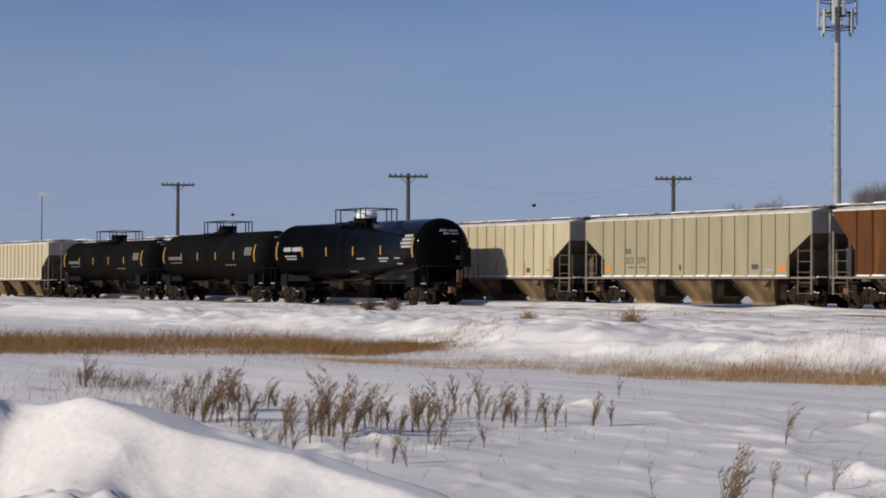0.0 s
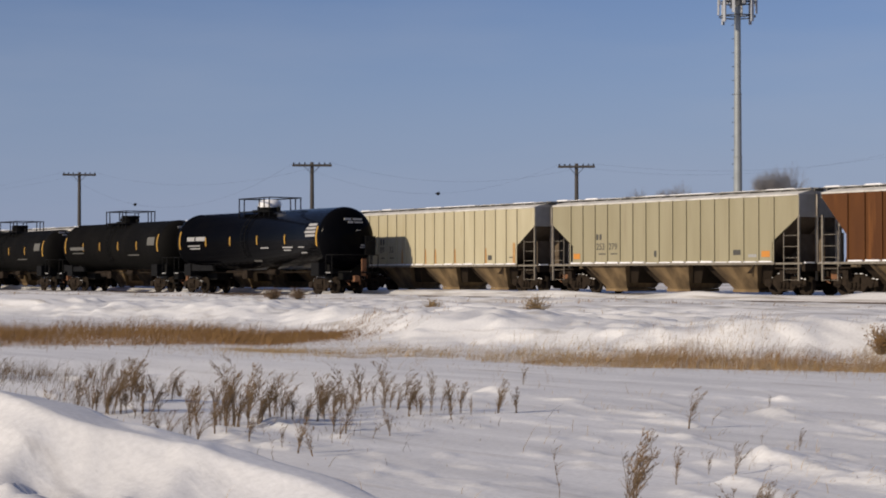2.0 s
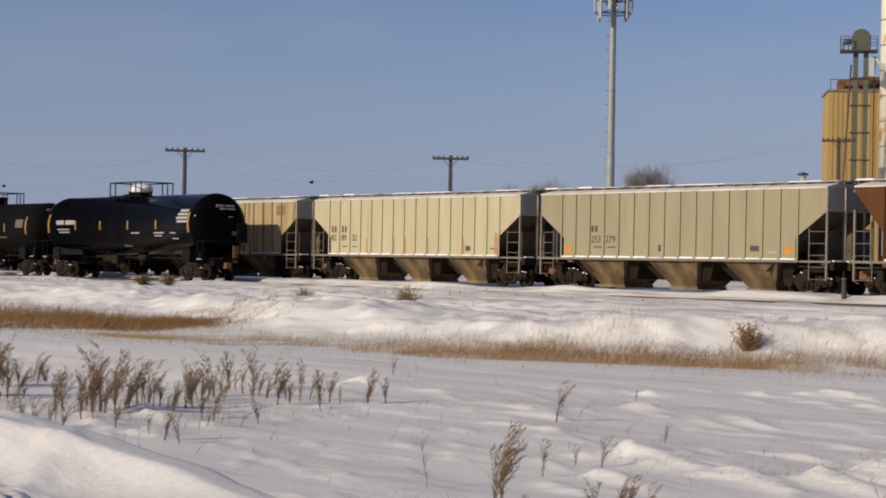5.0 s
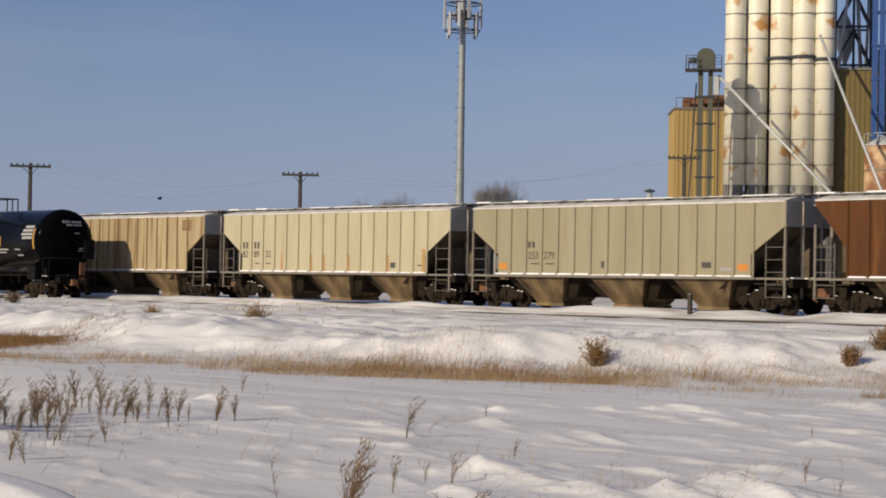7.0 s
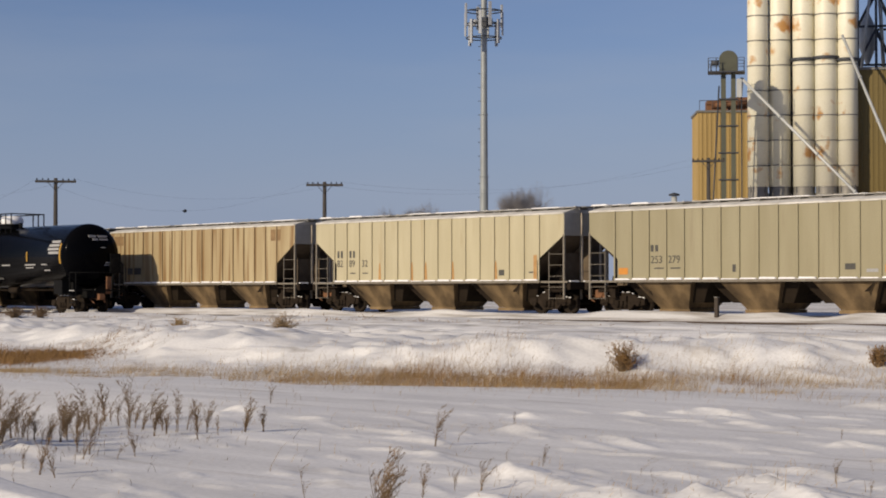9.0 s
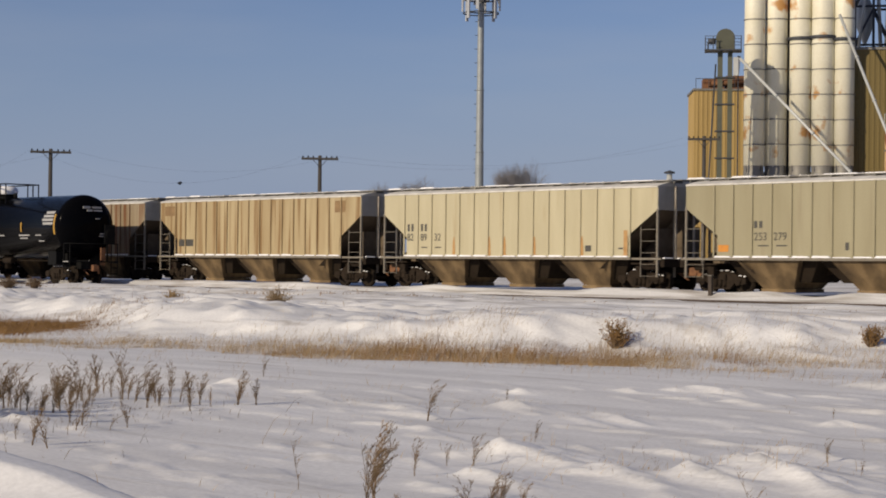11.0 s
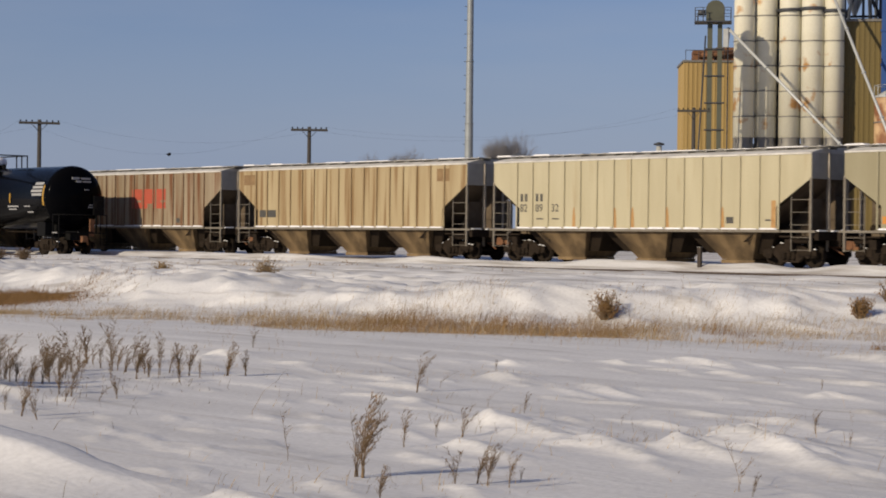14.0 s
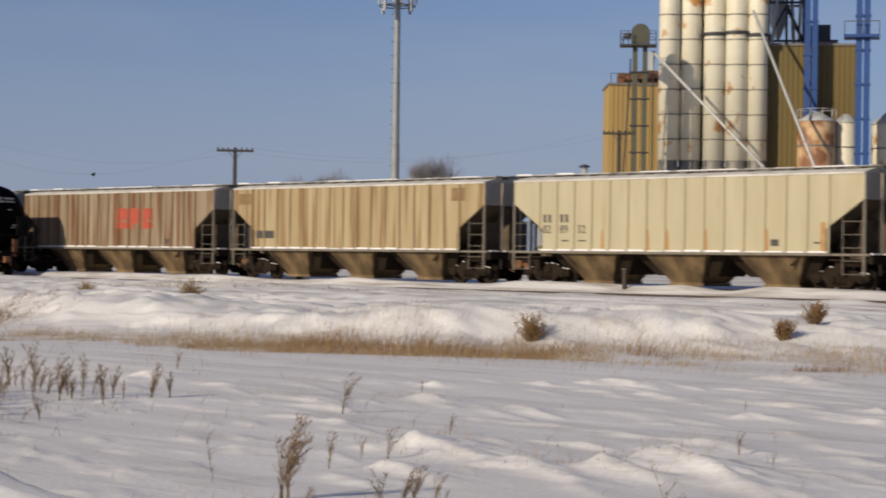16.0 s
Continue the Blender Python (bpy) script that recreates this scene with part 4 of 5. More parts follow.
    s.prism([(-7.5, 1.75), (-6.0, 1.62), (-4.4, 1.6), (-4.2, 1.3), (-7.6, 1.3)], -1.35, -1.2)
    part("splash_stain", s, BLACK, car)
    # platform round the manway
    zt = zc + r + 0.02
    for y in (-0.825, 0.825):
        part("walkway", Shape().box(-rail, y - 0.225, zt - 0.08, rail, y + 0.225, zt - 0.03), BLACK, car, "black grating walkway")
    for y in (-1.0, 1.0):
        for x in (-rail, -rail * 0.66, rail * 0.34, rail * 0.66, rail):
            part("railing_post", Shape().box(x - 0.025, y - 0.025, zt - 0.45, x + 0.025, y + 0.025, zt + 0.66), BLACK, car)
        part("handrail", Shape().box(-rail - 0.03, y - 0.03, zt + 0.66, rail + 0.03, y + 0.03, zt + 0.72), BLACK, car)
    for x in (-rail, rail):
        part("handrail", Shape().box(x - 0.03, -0.97, zt + 0.66, x + 0.03, 0.97, zt + 0.72), BLACK, car)
    dome = part("manway_housing", Shape().lathe([(0.55, -0.2), (0.55, 0.32), (0.60, 0.33), (0.60, 0.40), (0.5, 0.44), (0.0, 0.45)], 24,
                                                Matrix.Translation((0, 0, zt))), BLACK, car, "round manway housing")
    if snow_dome:
        part("snow_cap", Shape().lathe([(0.62, 0.18), (0.66, 0.3), (0.64, 0.48), (0.48, 0.60), (0.2, 0.63), (0.0, 0.64)], 20,
                                       Matrix.Translation((0, 0, zt))), CAP, dome, "cap of snow on the housing")
    part("valve", Shape().tube((-0.95, -0.1, zt - 0.1), (-0.95, -0.1, zt + 0.3), 0.16, n=12).box(-1.5, -0.3, zt - 0.08, -0.6, 0.3, zt + 0.08), BLACK, car)
    part("valve", Shape().tube((0.85, 0.1, zt - 0.1), (0.85, 0.1, zt + 0.22), 0.11, n=12), BLACK, car)
    # side ladder below the platform
    s = Shape()
    for x in (-0.22, 0.22):
        prev = None
        for k in range(9):
            a = radians(78 - 16 * k * 0.9)
            pt = (x, -(r + 0.09) * math.cos(a), zc + (r + 0.09) * math.sin(a))
            if prev:
                s.tube(prev, pt, 0.02, n=5)
            prev = pt
    for k in range(8):
        a = radians(70 - 16 * k * 0.9)
        pt = (-(r + 0.09) * math.cos(a), zc + (r + 0.09) * math.sin(a))
        s.tube((-0.22, *pt), (0.22, *pt), 0.015, n=5)
    part("side_ladder", s, BLACK, car)

    def decal(name, x, z, w, hgt, material, lab=""):
        """A patch that lies on the curve of the shell."""
        q = Shape()
        k = 6
        for j in range(k):
            z0, z1 = z - hgt / 2 + hgt * j / k, z - hgt / 2 + hgt * (j + 1) / k
            y0, y1 = [-math.sqrt(max(0, (r + 0.014) ** 2 - (v - zc) ** 2)) for v in (z0, z1)]
            q.face([(x - w / 2, y0, z0), (x + w / 2, y0, z0), (x + w / 2, y1, z1), (x - w / 2, y1, z1)], True)
        part(name, q, material, shell, lab)
    f = h / 8.2
    for x in (-h + 0.25, h - 0.25):
        decal("reflective_strip", x, zc + 0.10, 0.15, 1.05, YELLOW, "yellow reflective strip")
    for x in (-4.6, -1.65, 1.5, 4.6):
        decal("reflective_strip", x * f, zc - 0.02, 0.12, 0.5, YELLOW, "yellow reflective strip")
    if glossy:
        decal("stencil", -6.5, zc + 0.16, 0.95, 0.24, MARK, "white stencilled marks")
        decal("stencil", -5.3, zc + 0.16, 1.15, 0.24, MARK, "white stencilled marks")
        decal("stencil", -6.1, zc - 0.24, 1.5, 0.07, MARK)
        decal("stencil", -6.0, zc - 0.40, 1.3, 0.07, MARK)
        for k, w in enumerate((0.85, 1.0, 1.1, 1.0)):
            decal("placard_line", 7.82 - w / 2, zc + 0.72 - 0.19 * k, w, 0.13, MARK, "white placard writing")
        decal("stencil", 2.3, zc - 0.45, 0.9, 0.07, MARK)
        decal("stencil", 4.85, zc - 0.45, 1.1, 0.08, MARK)
        decal("stencil", 4.75, zc - 0.60, 0.8, 0.07, MARK)
        decal("stencil", 6.3, zc - 0.45, 0.6, 0.06, MARK)
        decal("stencil", 6.45, zc - 0.75, 0.6, 0.07, MARK)
        decal("stencil", 0.9, zc - 1.15, 0.9, 0.10, FADED)
    else:
        decal("stencil", -5.7 * f, zc - 0.12, 2.2, 0.20, FADED, "dirty stencilled marks")
        decal("stencil", -5.6 * f, zc - 0.42, 1.8, 0.06, FADED)
        decal("placard", 6.9 * f, zc + 0.22, 1.0, 0.50, FADED, "dirty white placard")
        decal("stencil", 3.9 * f, zc - 0.6, 1.6, 0.07, FADED)
    # marks on the head
    for y, z, w, hh in ((-0.25, 3.98, 0.42, 0.12), (0.35, 3.98, 0.55, 0.10), (-0.1, 3.82, 0.3, 0.10), (0.4, 3.82, 0.5, 0.08), (0.35, 3.4, 0.25, 0.04), (0.75, 2.62, 0.6, 0.06), (0.7, 2.5, 0.5, 0.05)):
        dd = math.hypot(y, z - zc) / r
        x = h + deep * math.sqrt(max(0, 1 - dd * dd)) + 0.03
        part("stencil", Shape().box(x - 0.03, y - w / 2, z - hh / 2, x + 0.012, y + w / 2, z + hh / 2), MARK, shell)
    running_gear(car, 8.95 + q8, (-6.95 - q8, 6.95 + q8), wheels)
    return car


for x, glossy, dome, label, r, zc, rail, half in (
        (-94.8, True, True, "glossy black tank car with yellow strips and snow-capped manway", 1.66, 2.98, 1.75, 8.2),
        (-113.1, False, False, "dull dusty black tank car with yellow strips", 1.50, 2.90, 1.47, 7.2),
        (-131.7, False, False, "sooty black tank car coupled at the middle of the row", 1.42, 2.76, 1.9, 7.75)):
    tank_car(pose(x, NEAR_Y, NEAR_Z), label, glossy, dome, [], r, zc, rail, half)
hopper("cream", "parked cream covered hopper car coupled to the tank cars", pose(-150.5, NEAR_Y, NEAR_Z), [])


# ---- poles, wires, tower ----
def ground_z(x, y):
    return float(ground_height(x, y))


def telegraph_pole(az, dist, top_el, arm, label):
    p = bearing(az, dist)
    z0, z1 = ground_z(p.x, p.y) - 0.3, high(dist, top_el)
    t = thing("telegraph_pole", label, "utility pole", "telegraph poles", at=Matrix.Translation((p.x, p.y, 0)) @ Matrix.Rotation(radians(az - 90), 4, "Z"))
    part("pole", Shape().tube((0, 0, z0), (0, 0, z1), 0.19, 0.13, 12), WOOD, t)
    part("crossarm", Shape().box(-arm / 2, -0.26, z1 - 0.30, arm / 2, -0.14, z1 - 0.16).box(-arm / 2, 0.12, z1 - 0.30, arm / 2, 0.22, z1 - 0.16), WOOD, t)
    s = Shape()
    for e in (-1, 1):
        s.tube((e * arm * 0.2, -0.2, z1 - 0.28), (0, -0.14, z1 - 0.85), 0.022, n=5)
    part("brace", s, STEEL, t)
    ins = Shape().lathe([(0.0, 0.0), (0.03, 0.0), (0.055, 0.06), (0.04, 0.12), (0.0, 0.14)], 8).mesh("insulator", BLACK)
    tips = []
    for f in (-0.46, -0.32, -0.18, 0.18, 0.32, 0.46):
        part("insulator", ins, None, t, "", (f * arm, -0.2, z1 - 0.16))
        tips.append(t.matrix_basis @ Vector((f * arm, -0.2, z1 - 0.04)))
    return tips


POLES = [telegraph_pole(az, dist, el, arm, lab) for az, dist, el, arm, lab in (
    (167.0, 330, 1.7, 2.9, "weathered wooden telegraph pole with one crossarm"),
    (156.46, 166, 3.03, 2.8, "weathered wooden telegraph pole with one crossarm"),
    (149.63, 134, 3.37, 2.75, "weathered wooden telegraph pole with one crossarm"),
    (141.74, 136, 3.32, 2.6, "weathered wooden telegraph pole with one crossarm"),
    (130.32, 140, 4.0, 2.35, "weathered wooden telegraph pole before the ochre shed"),
)]


def wire(a, b, sag, r=0.0036):
    cu = bpy.data.curves.new("line_wire", "CURVE")
    cu.dimensions, cu.bevel_depth, cu.bevel_resolution = "3D", r, 1
    sp = cu.splines.new("POLY")
    sp.points.add(20)
    for k in range(21):
        t = k / 20
        p = a.lerp(b, t)
        sp.points[k].co = (p.x, p.y, p.z - sag * 4 * t * (1 - t), 1)
    cu.materials.append(WIRE)
    return tagged(new("line_wire", cu), "thin sagging line wire between the poles", "wire", "line wires")


MARKS = {1: (154.826, 2.093), 2: (145.845, 2.437)}
for i, (a, b) in enumerate(zip(POLES, POLES[1:])):
    wire(a[5], b[5], 1.3)
    sag = 1.6
    if i in MARKS:
        az, el = MARKS[i]
        # where the span crosses that bearing, and the sag that hangs it at that height
        k = min(range(1, 200), key=lambda q: abs(math.degrees(math.atan2(a[0].lerp(b[0], q / 200).y, a[0].lerp(b[0], q / 200).x)) - az)) / 200
        p = a[0].lerp(b[0], k)
        z = high(math.hypot(p.x, p.y), el)
        sag = (p.z - z) / (4 * k * (1 - k))
        m = Shape()
        m.lathe([(0.0, -0.20), (0.09, -0.12), (0.12, 0.0), (0.07, 0.12), (0.0, 0.17)], 10, Matrix.Rotation(radians(70), 4, "Y"))
        m.prism([(-0.42, 0.02), (-0.15, -0.05), (-0.15, 0.05)], -0.05, 0.05)
        solid("wire_marker", m, BLACK, "small dark marker hanging on the line wire", "marker", "wire markers", at=(p.x, p.y, z))
    wire(a[0], b[0], sag)


def cell_tower():
    az, d = 136.98, 170
    p = bearing(az, d)
    t = thing("cell_tower", "slender galvanised monopole tower with antenna rings", "tower", at=Matrix.Translation((p.x, p.y, 0)))
    z0, z1 = ground_z(p.x, p.y) - 0.2, high(d, 9.0)
    s = Shape()
    zs = [z0, 6, 12, 17.5, z1]
    rs = [0.42, 0.39, 0.34, 0.30, 0.25]
    for k in range(4):
        s.tube((0, 0, zs[k]), (0, 0, zs[k + 1]), rs[k], rs[k + 1] + 0.02, 18, caps=False)
        s.tube((0, 0, zs[k + 1] - 0.1), (0, 0, zs[k + 1]), rs[k + 1] + 0.06, n=18)
    part("mast", s, TOWER, t)
    side = Matrix.Rotation(radians(az + 90), 4, "Z")
    rung = Shape().box(0.0, -0.03, -0.025, 0.52, 0.03, 0.025).mesh("climbing_rung", STEEL)
    for k in range(int((z1 - 4) / 1.22)):
        part("climbing_rung", rung, None, t, "", Matrix.Translation((0, 0, 4 + 1.22 * k)) @ side)
    for el in (7.59, 8.0, 8.38):
        z, s = high(d, el), Shape()
        for k in range(12):
            a, b = 2 * math.pi * k / 12, 2 * math.pi * (k + 1) / 12
            s.tube((1.6 * math.cos(a), 1.6 * math.sin(a), z), (1.6 * math.cos(b), 1.6 * math.sin(b), z), 0.055, n=6)
        for k in range(3):
            a = 2 * math.pi * k / 3 + 0.4
            s.tube((0, 0, z), (1.6 * math.cos(a), 1.6 * math.sin(a), z), 0.06, n=6)
        part("antenna_ring", s, STEEL, t, "grey ring of antenna brackets")
    ant = Shape().box(-0.13, -0.07, -1.05, 0.13, 0.07, 1.05).mesh("antenna_panel", PANEL)
    for k in range(12):
        a = 2 * math.pi * k / 12 + 0.1
        part("antenna_panel", ant, None, t, "", Matrix.Translation((1.68 * math.cos(a), 1.68 * math.sin(a), high(d, 8.0 + 0.25 * ((k * 7) % 3 - 1)))) @ Matrix.Rotation(a + math.pi / 2, 4, "Z"))
    part("dish", Shape().lathe([(0.0, 0.1), (0.25, 0.07), (0.32, 0.0), (0.3, -0.12)], 16, Matrix.Translation((-0.6, -0.7, high(d, 8.05))) @ Matrix.Rotation(radians(80), 4, "X")), PANEL, t, "small white dish")
    part("equipment", Shape().box(0.2, -0.5, high(d, 7.9), 0.9, 0.2, high(d, 8.15)), STEEL, t, "grey equipment box")
    part("whip", Shape().tube((0, 0, z1 - 0.3), (0, 0, z1 + 3), 0.2, 0.05, 10), STEEL, t)


cell_tower()


def yard_lamp():
    d = 182
    p = bearing(160.4, d)
    t = thing("yard_lamp", "tall yard lamp with a pale head", "lamp post", at=Matrix.Translation((p.x, p.y, 0)))
    z = high(d, 2.6)
    part("post", Shape().tube((0, 0, 0), (0, 0, 5.0), 0.16, 0.13, 10).tube((0, 0, 5.0), (0, 0, z - 0.1), 0.05, 0.04, 8), WOOD, t)
    part("lamp_head", Shape().prism([(-0.35, -0.1), (0.75, -0.05), (0.8, 0.08), (0.1, 0.22), (-0.3, 0.15)], -0.2, 0.2), LAMPGLASS, t, "pale lamp head",
         Matrix.Translation((0, 0, z)) @ Matrix.Rotation(radians(70), 4, "Z"))


yard_lamp()


# ---- grain elevator ----
def turned(az, d, z=0.0):
    """A frame at a bearing whose local y points away from the viewer's bearing and x to the right of it."""
    p = bearing(az, d, z)
    return Matrix.Translation(p) @ Matrix.Rotation(radians(az - 90), 4, "Z")


def grain_bin(az, d, r, low_el, bands_el, thick_el, label):
    z0, z1 = high(d, low_el), 34.0
    t = thing("grain_bin", label, "grain bin", "tall white bins", at=turned(az, d))
    part("shell", Shape().tube((0, 0, z0), (0, 0, z1), r, n=36), BIN, t, "", Matrix.Rotation(az * 2.9, 4, "Z"))
    part("cone", Shape().lathe([(r * 0.98, z0), (r * 0.95, z0 - 0.40), (r * 1.0, z0 - 0.5), (r * 1.0, 0.3)], 24), BAND, t, "dark steel skirt under the shell")
    ring = Shape().lathe([(r, -0.04), (r + 0.055, -0.035), (r + 0.055, 0.035), (r, 0.04)], 36, smooth=False).mesh("ring", BAND)
    k = 0
    while True:
        z = high(d, bands_el) - 1.96 * k
        if z < z0 + 0.3:
            break
        part("ring", ring, None, t, "", (0, 0, z))
        k += 1
    for k in range(1, 7):
        part("ring", ring, None, t, "", (0, 0, high(d, bands_el) + 1.96 * k))
    if thick_el:
        z = high(d, thick_el)
        part("collar", Shape().lathe([(r, z - 0.14), (r + 0.22, z - 0.1), (r + 0.22, z + 0.08), (r, z + 0.12)], 36, smooth=False), STEEL, t, "dark steel collar")
    s = Shape()
    for a in (45, 135, 225, 315):
        x, y = 0.85 * r * math.cos(radians(a)), 0.85 * r * math.sin(radians(a))
        s.box(x - 0.1, y - 0.1, 0.2, x + 0.1, y + 0.1, z0 + 0.1)
    part("stand", s, STEEL, t)


for az, d, r, thick, lab in ((128.87, 152, 0.80, 0, "tall white banded steel bin with rust marks"),
                             (128.24, 152.5, 0.87, 0, "tall white banded steel bin with a shadow across it"),
                             (127.53, 152, 0.86, 6.83, "tall white steel bin with rust blooms"),
                             (126.88, 151.5, 0.88, 6.87, "tall white steel bin with a dark collar"),
                             (126.27, 151.4, 0.77, 6.80, "tall white steel bin at the end of the row")):
    grain_bin(az, d, r, 3.12, 7.39, thick, lab)


# Dark backings added behind the bins so that the gaps between them read dark.
duct = thing("steel_duct", "dark backing added in a gap between the white bins", "duct", at=turned(127.88, 153.6))
part("casing", Shape().box(-0.45, -0.3, 0.3, 0.45, 0.3, 34), STEEL, duct)
part("flange", Shape().box(-0.5, -0.35, 14, 0.5, 0.35, 14.15), STEEL, duct)
duct2 = thing("steel_duct", "dark backing added behind the white bins", "duct", at=turned(126.55, 154.5))
part("casing", Shape().box(-0.3, -0.3, 0.3, 0.3, 0.3, 34), STEEL, duct2)


def corrugated(t, name, x0, x1, y, z0, z1, pitch, depth, material, label="", flip=False):
    """A ribbed wall in the local xz plane."""
    s = Shape()
    n = max(1, round((x1 - x0) / pitch))
    w = (x1 - x0) / n
    for k in range(n):
        a = x0 + k * w
        q = [(a, y), (a + w * 0.5, y), (a + w * 0.6, y - depth), (a + w * 0.9, y - depth), (a + w, y)]
        for (ax, ay), (bx, by) in zip(q, q[1:]):
            s.face([(ax, ay, z0), (bx, by, z0), (bx, by, z1), (ax, ay, z1)])
    return part(name, s, material, t, label)


def shed(az_left, az_right, d, top_el, turn, depth, label, clutter, paint):
    p, q = bearing(az_left, d), bearing(az_right, d)
    w = (q - p).length
    z1 = high(d, top_el)
    t = thing("ochre_shed", label, "building", "ochre sheds", at=Matrix.Translation(p) @ Matrix.Rotation(math.atan2(q.y - p.y, q.x - p.x) + radians(turn), 4, "Z"))
    part("wall_core", Shape().box(0.02, 0.03, 0.1, w, depth, z1 - 0.05), paint, t)
    corrugated(t, "siding", 0, w, 0.0, 0.1, z1, 0.4, 0.03, paint, "ochre ribbed siding")
    side = corrugated(t, "siding", 0, depth, 0.0, 0.1, z1, 0.4, 0.03, paint, "ochre ribbed siding")
    side.matrix_basis = Matrix.Translation((0, depth, 0)) @ Matrix.Rotation(radians(-90), 4, "Z")
    s = Shape().box(-0.12, -0.12, z1 - 0.05, w + 0.1, depth + 0.1, z1 + 0.12)
    part("roof", s, BAND, t)
    if clutter:
        s = Shape()
        s.box(0.8, 0.5, z1, 2.6, 2.0, z1 + 1.0).box(2.8, 0.6, z1, 5.2, 2.4, z1 + 1.3).tube((1.2, 0.4, z1 + 0.6), (4.8, 0.4, z1 + 0.8), 0.25)
        part("roof_machinery", s, RUSTY, t, "brown machinery on the roof")
        s = Shape()
        for k in range(5):
            s.box(0.1 + 1.1 * k, 0.0, z1, 0.15 + 1.1 * k, 0.05, z1 + 1.0)
        s.box(0.1, 0.0, z1 + 0.95, 4.6, 0.05, z1 + 1.0)
        part("roof_rail", s, STEEL, t)
    return t


shed(130.62, 128.6, 166, 5.36, 6.0, 6.0, "ochre corrugated metal shed with machinery on its roof", True, OCHRE)
shed(125.98, 123.3, 152.3, 6.52, 4.0, 8.0, "tall ochre ribbed metal annex behind the blue towers", False, OCHRE_DIM)


def elevator_leg():
    d = 147.7
    t = thing("bucket_elevator", "olive bucket elevator with a platform and drum head", "grain elevator", at=turned(129.73, d))
    zt = high(d, 6.5)
    s = Shape()
    s.box(-0.56, -0.2, 0.3, -0.18, 0.2, zt + 0.2).box(0.20, -0.2, 0.3, 0.56, 0.2, zt + 0.2)
    part("trunk", s, OLIVE, t)
    s = Shape()
    s.tube((0.02, -0.3, zt + 0.95), (0.02, 0.35, zt + 0.95), 0.72, n=24).box(-0.68, -0.29, zt + 0.1, 0.72, 0.34, zt + 0.95)
    part("head", s, OLIVE, t, "rounded olive drum head")
    s = Shape()
    s.box(-1.55, -0.9, zt - 0.06, 1.25, 0.9, zt + 0.04)
    for x in (-1.5, -0.9, 0.7, 1.2):
        for y in (-0.88, 0.88):
            s.box(x - 0.03, y - 0.03, zt, x + 0.03, y + 0.03, zt + 1.05)
    for z in (0.55, 1.02):
        s.box(-1.5, -0.9, zt + z, -0.7, -0.86, zt + z + 0.04).box(0.6, -0.9, zt + z, 1.2, -0.86, zt + z + 0.04).box(-1.5, 0.86, zt + z, 1.2, 0.9, zt + z + 0.04)
    part("platform", s, STEEL, t, "dark steel platform with rails")
    part("motor", Shape().tube((-1.3, 0.0, zt + 0.75), (-0.7, 0.0, zt + 0.75), 0.22, n=12).tube((-1.3, 0, zt + 0.7), (-1.3, 0, zt), 0.05), STEEL, t)
    s = Shape()
    for k in range(8):
        z = 2.0 + 2.05 * k
        part("brace_frame", Shape().box(-0.75, -0.32, z, 0.75, 0.32, z + 0.09), STEEL, t)
    s = Shape()
    s.box(0.62, -0.2, zt - 1.9, 1.0, 0.2, zt - 0.5).tube((1.05, 0, zt - 0.4), (0.9, 0, zt - 1.9), 0.14)
    part("chute", s, GALV, t)
    part("ladder_pipe", Shape().tube((-1.6, 0.1, 0.3), (-0.7, 0.1, zt - 1.0), 0.06).tube((1.0, 0.1, 0.3), (1.0, 0.1, zt - 1.8), 0.05), STEEL, t)


elevator_leg()


def spout(az0, el0, d0, az1, el1, d1, r, label):
    a, b = bearing(az0, d0, high(d0, el0)), bearing(az1, d1, high(d1, el1))
    c = a + (b - a) * min(2.0, (a.z - 0.6) / (a.z - b.z))
    t = thing("spout_pipe", label, "pipe", "loading spouts", at=a)
    part("pipe", Shape().tube((0, 0, 0), c - a, r, n=12), GALV, t)
    w = (c - a).normalized()
    for k in range(1, 6):
        m = (c - a) * (k / 6)
        part("flange", Shape().tube(m - w * 0.06, m + w * 0.06, r + 0.05, n=12), GALV, t)


spout(129.30, 6.28, 146.6, 126.063, 2.944, 146, 0.11, "long galvanised grain spout pipe crossing the white bins")
spout(126.418, 7.514, 149, 124.613, 3.037, 143, 0.11, "long galvanised grain spout pipe before the annex")


def blue_tower(az, d, r, low, collar_el, label):
    t = thing("blue_leg", label, "grain elevator", "blue elevator legs", at=turned(az, d))
    part("trunk", Shape().box(-r, -r, low, -0.06, r, 36).box(0.06, -r, low, r, r, 36), BLUE, t)
    for k in range(9):
        z = low + 2 + 2.6 * k
        part("flange", Shape().box(-r - 0.06, -r - 0.05, z, r + 0.06, r + 0.05, z + 0.14), BLUE, t)
    if collar_el:
        z = high(d, collar_el)
        part("platform", Shape().box(-r - 0.9, -r - 0.5, z - 0.12, r + 0.7, r + 0.5, z + 0.1), BLUE, t, "blue platform")
        s = Shape()
        for x in (-r - 0.85, 0.0, r + 0.65):
            s.box(x - 0.03, -r - 0.5, z, x + 0.03, -r - 0.44, z + 1.1)
        s.box(-r - 0.85, -r - 0.5, z + 1.04, r + 0.65, -r - 0.44, z + 1.1)
        part("railing", s, STEEL, t)


blue_tower(124.73, 151.3, 0.50, 0.4, 0, "blue painted twin-trunk elevator leg")
blue_tower(123.24, 148, 0.52, 0.4, 6.74, "blue painted elevator leg with a platform")


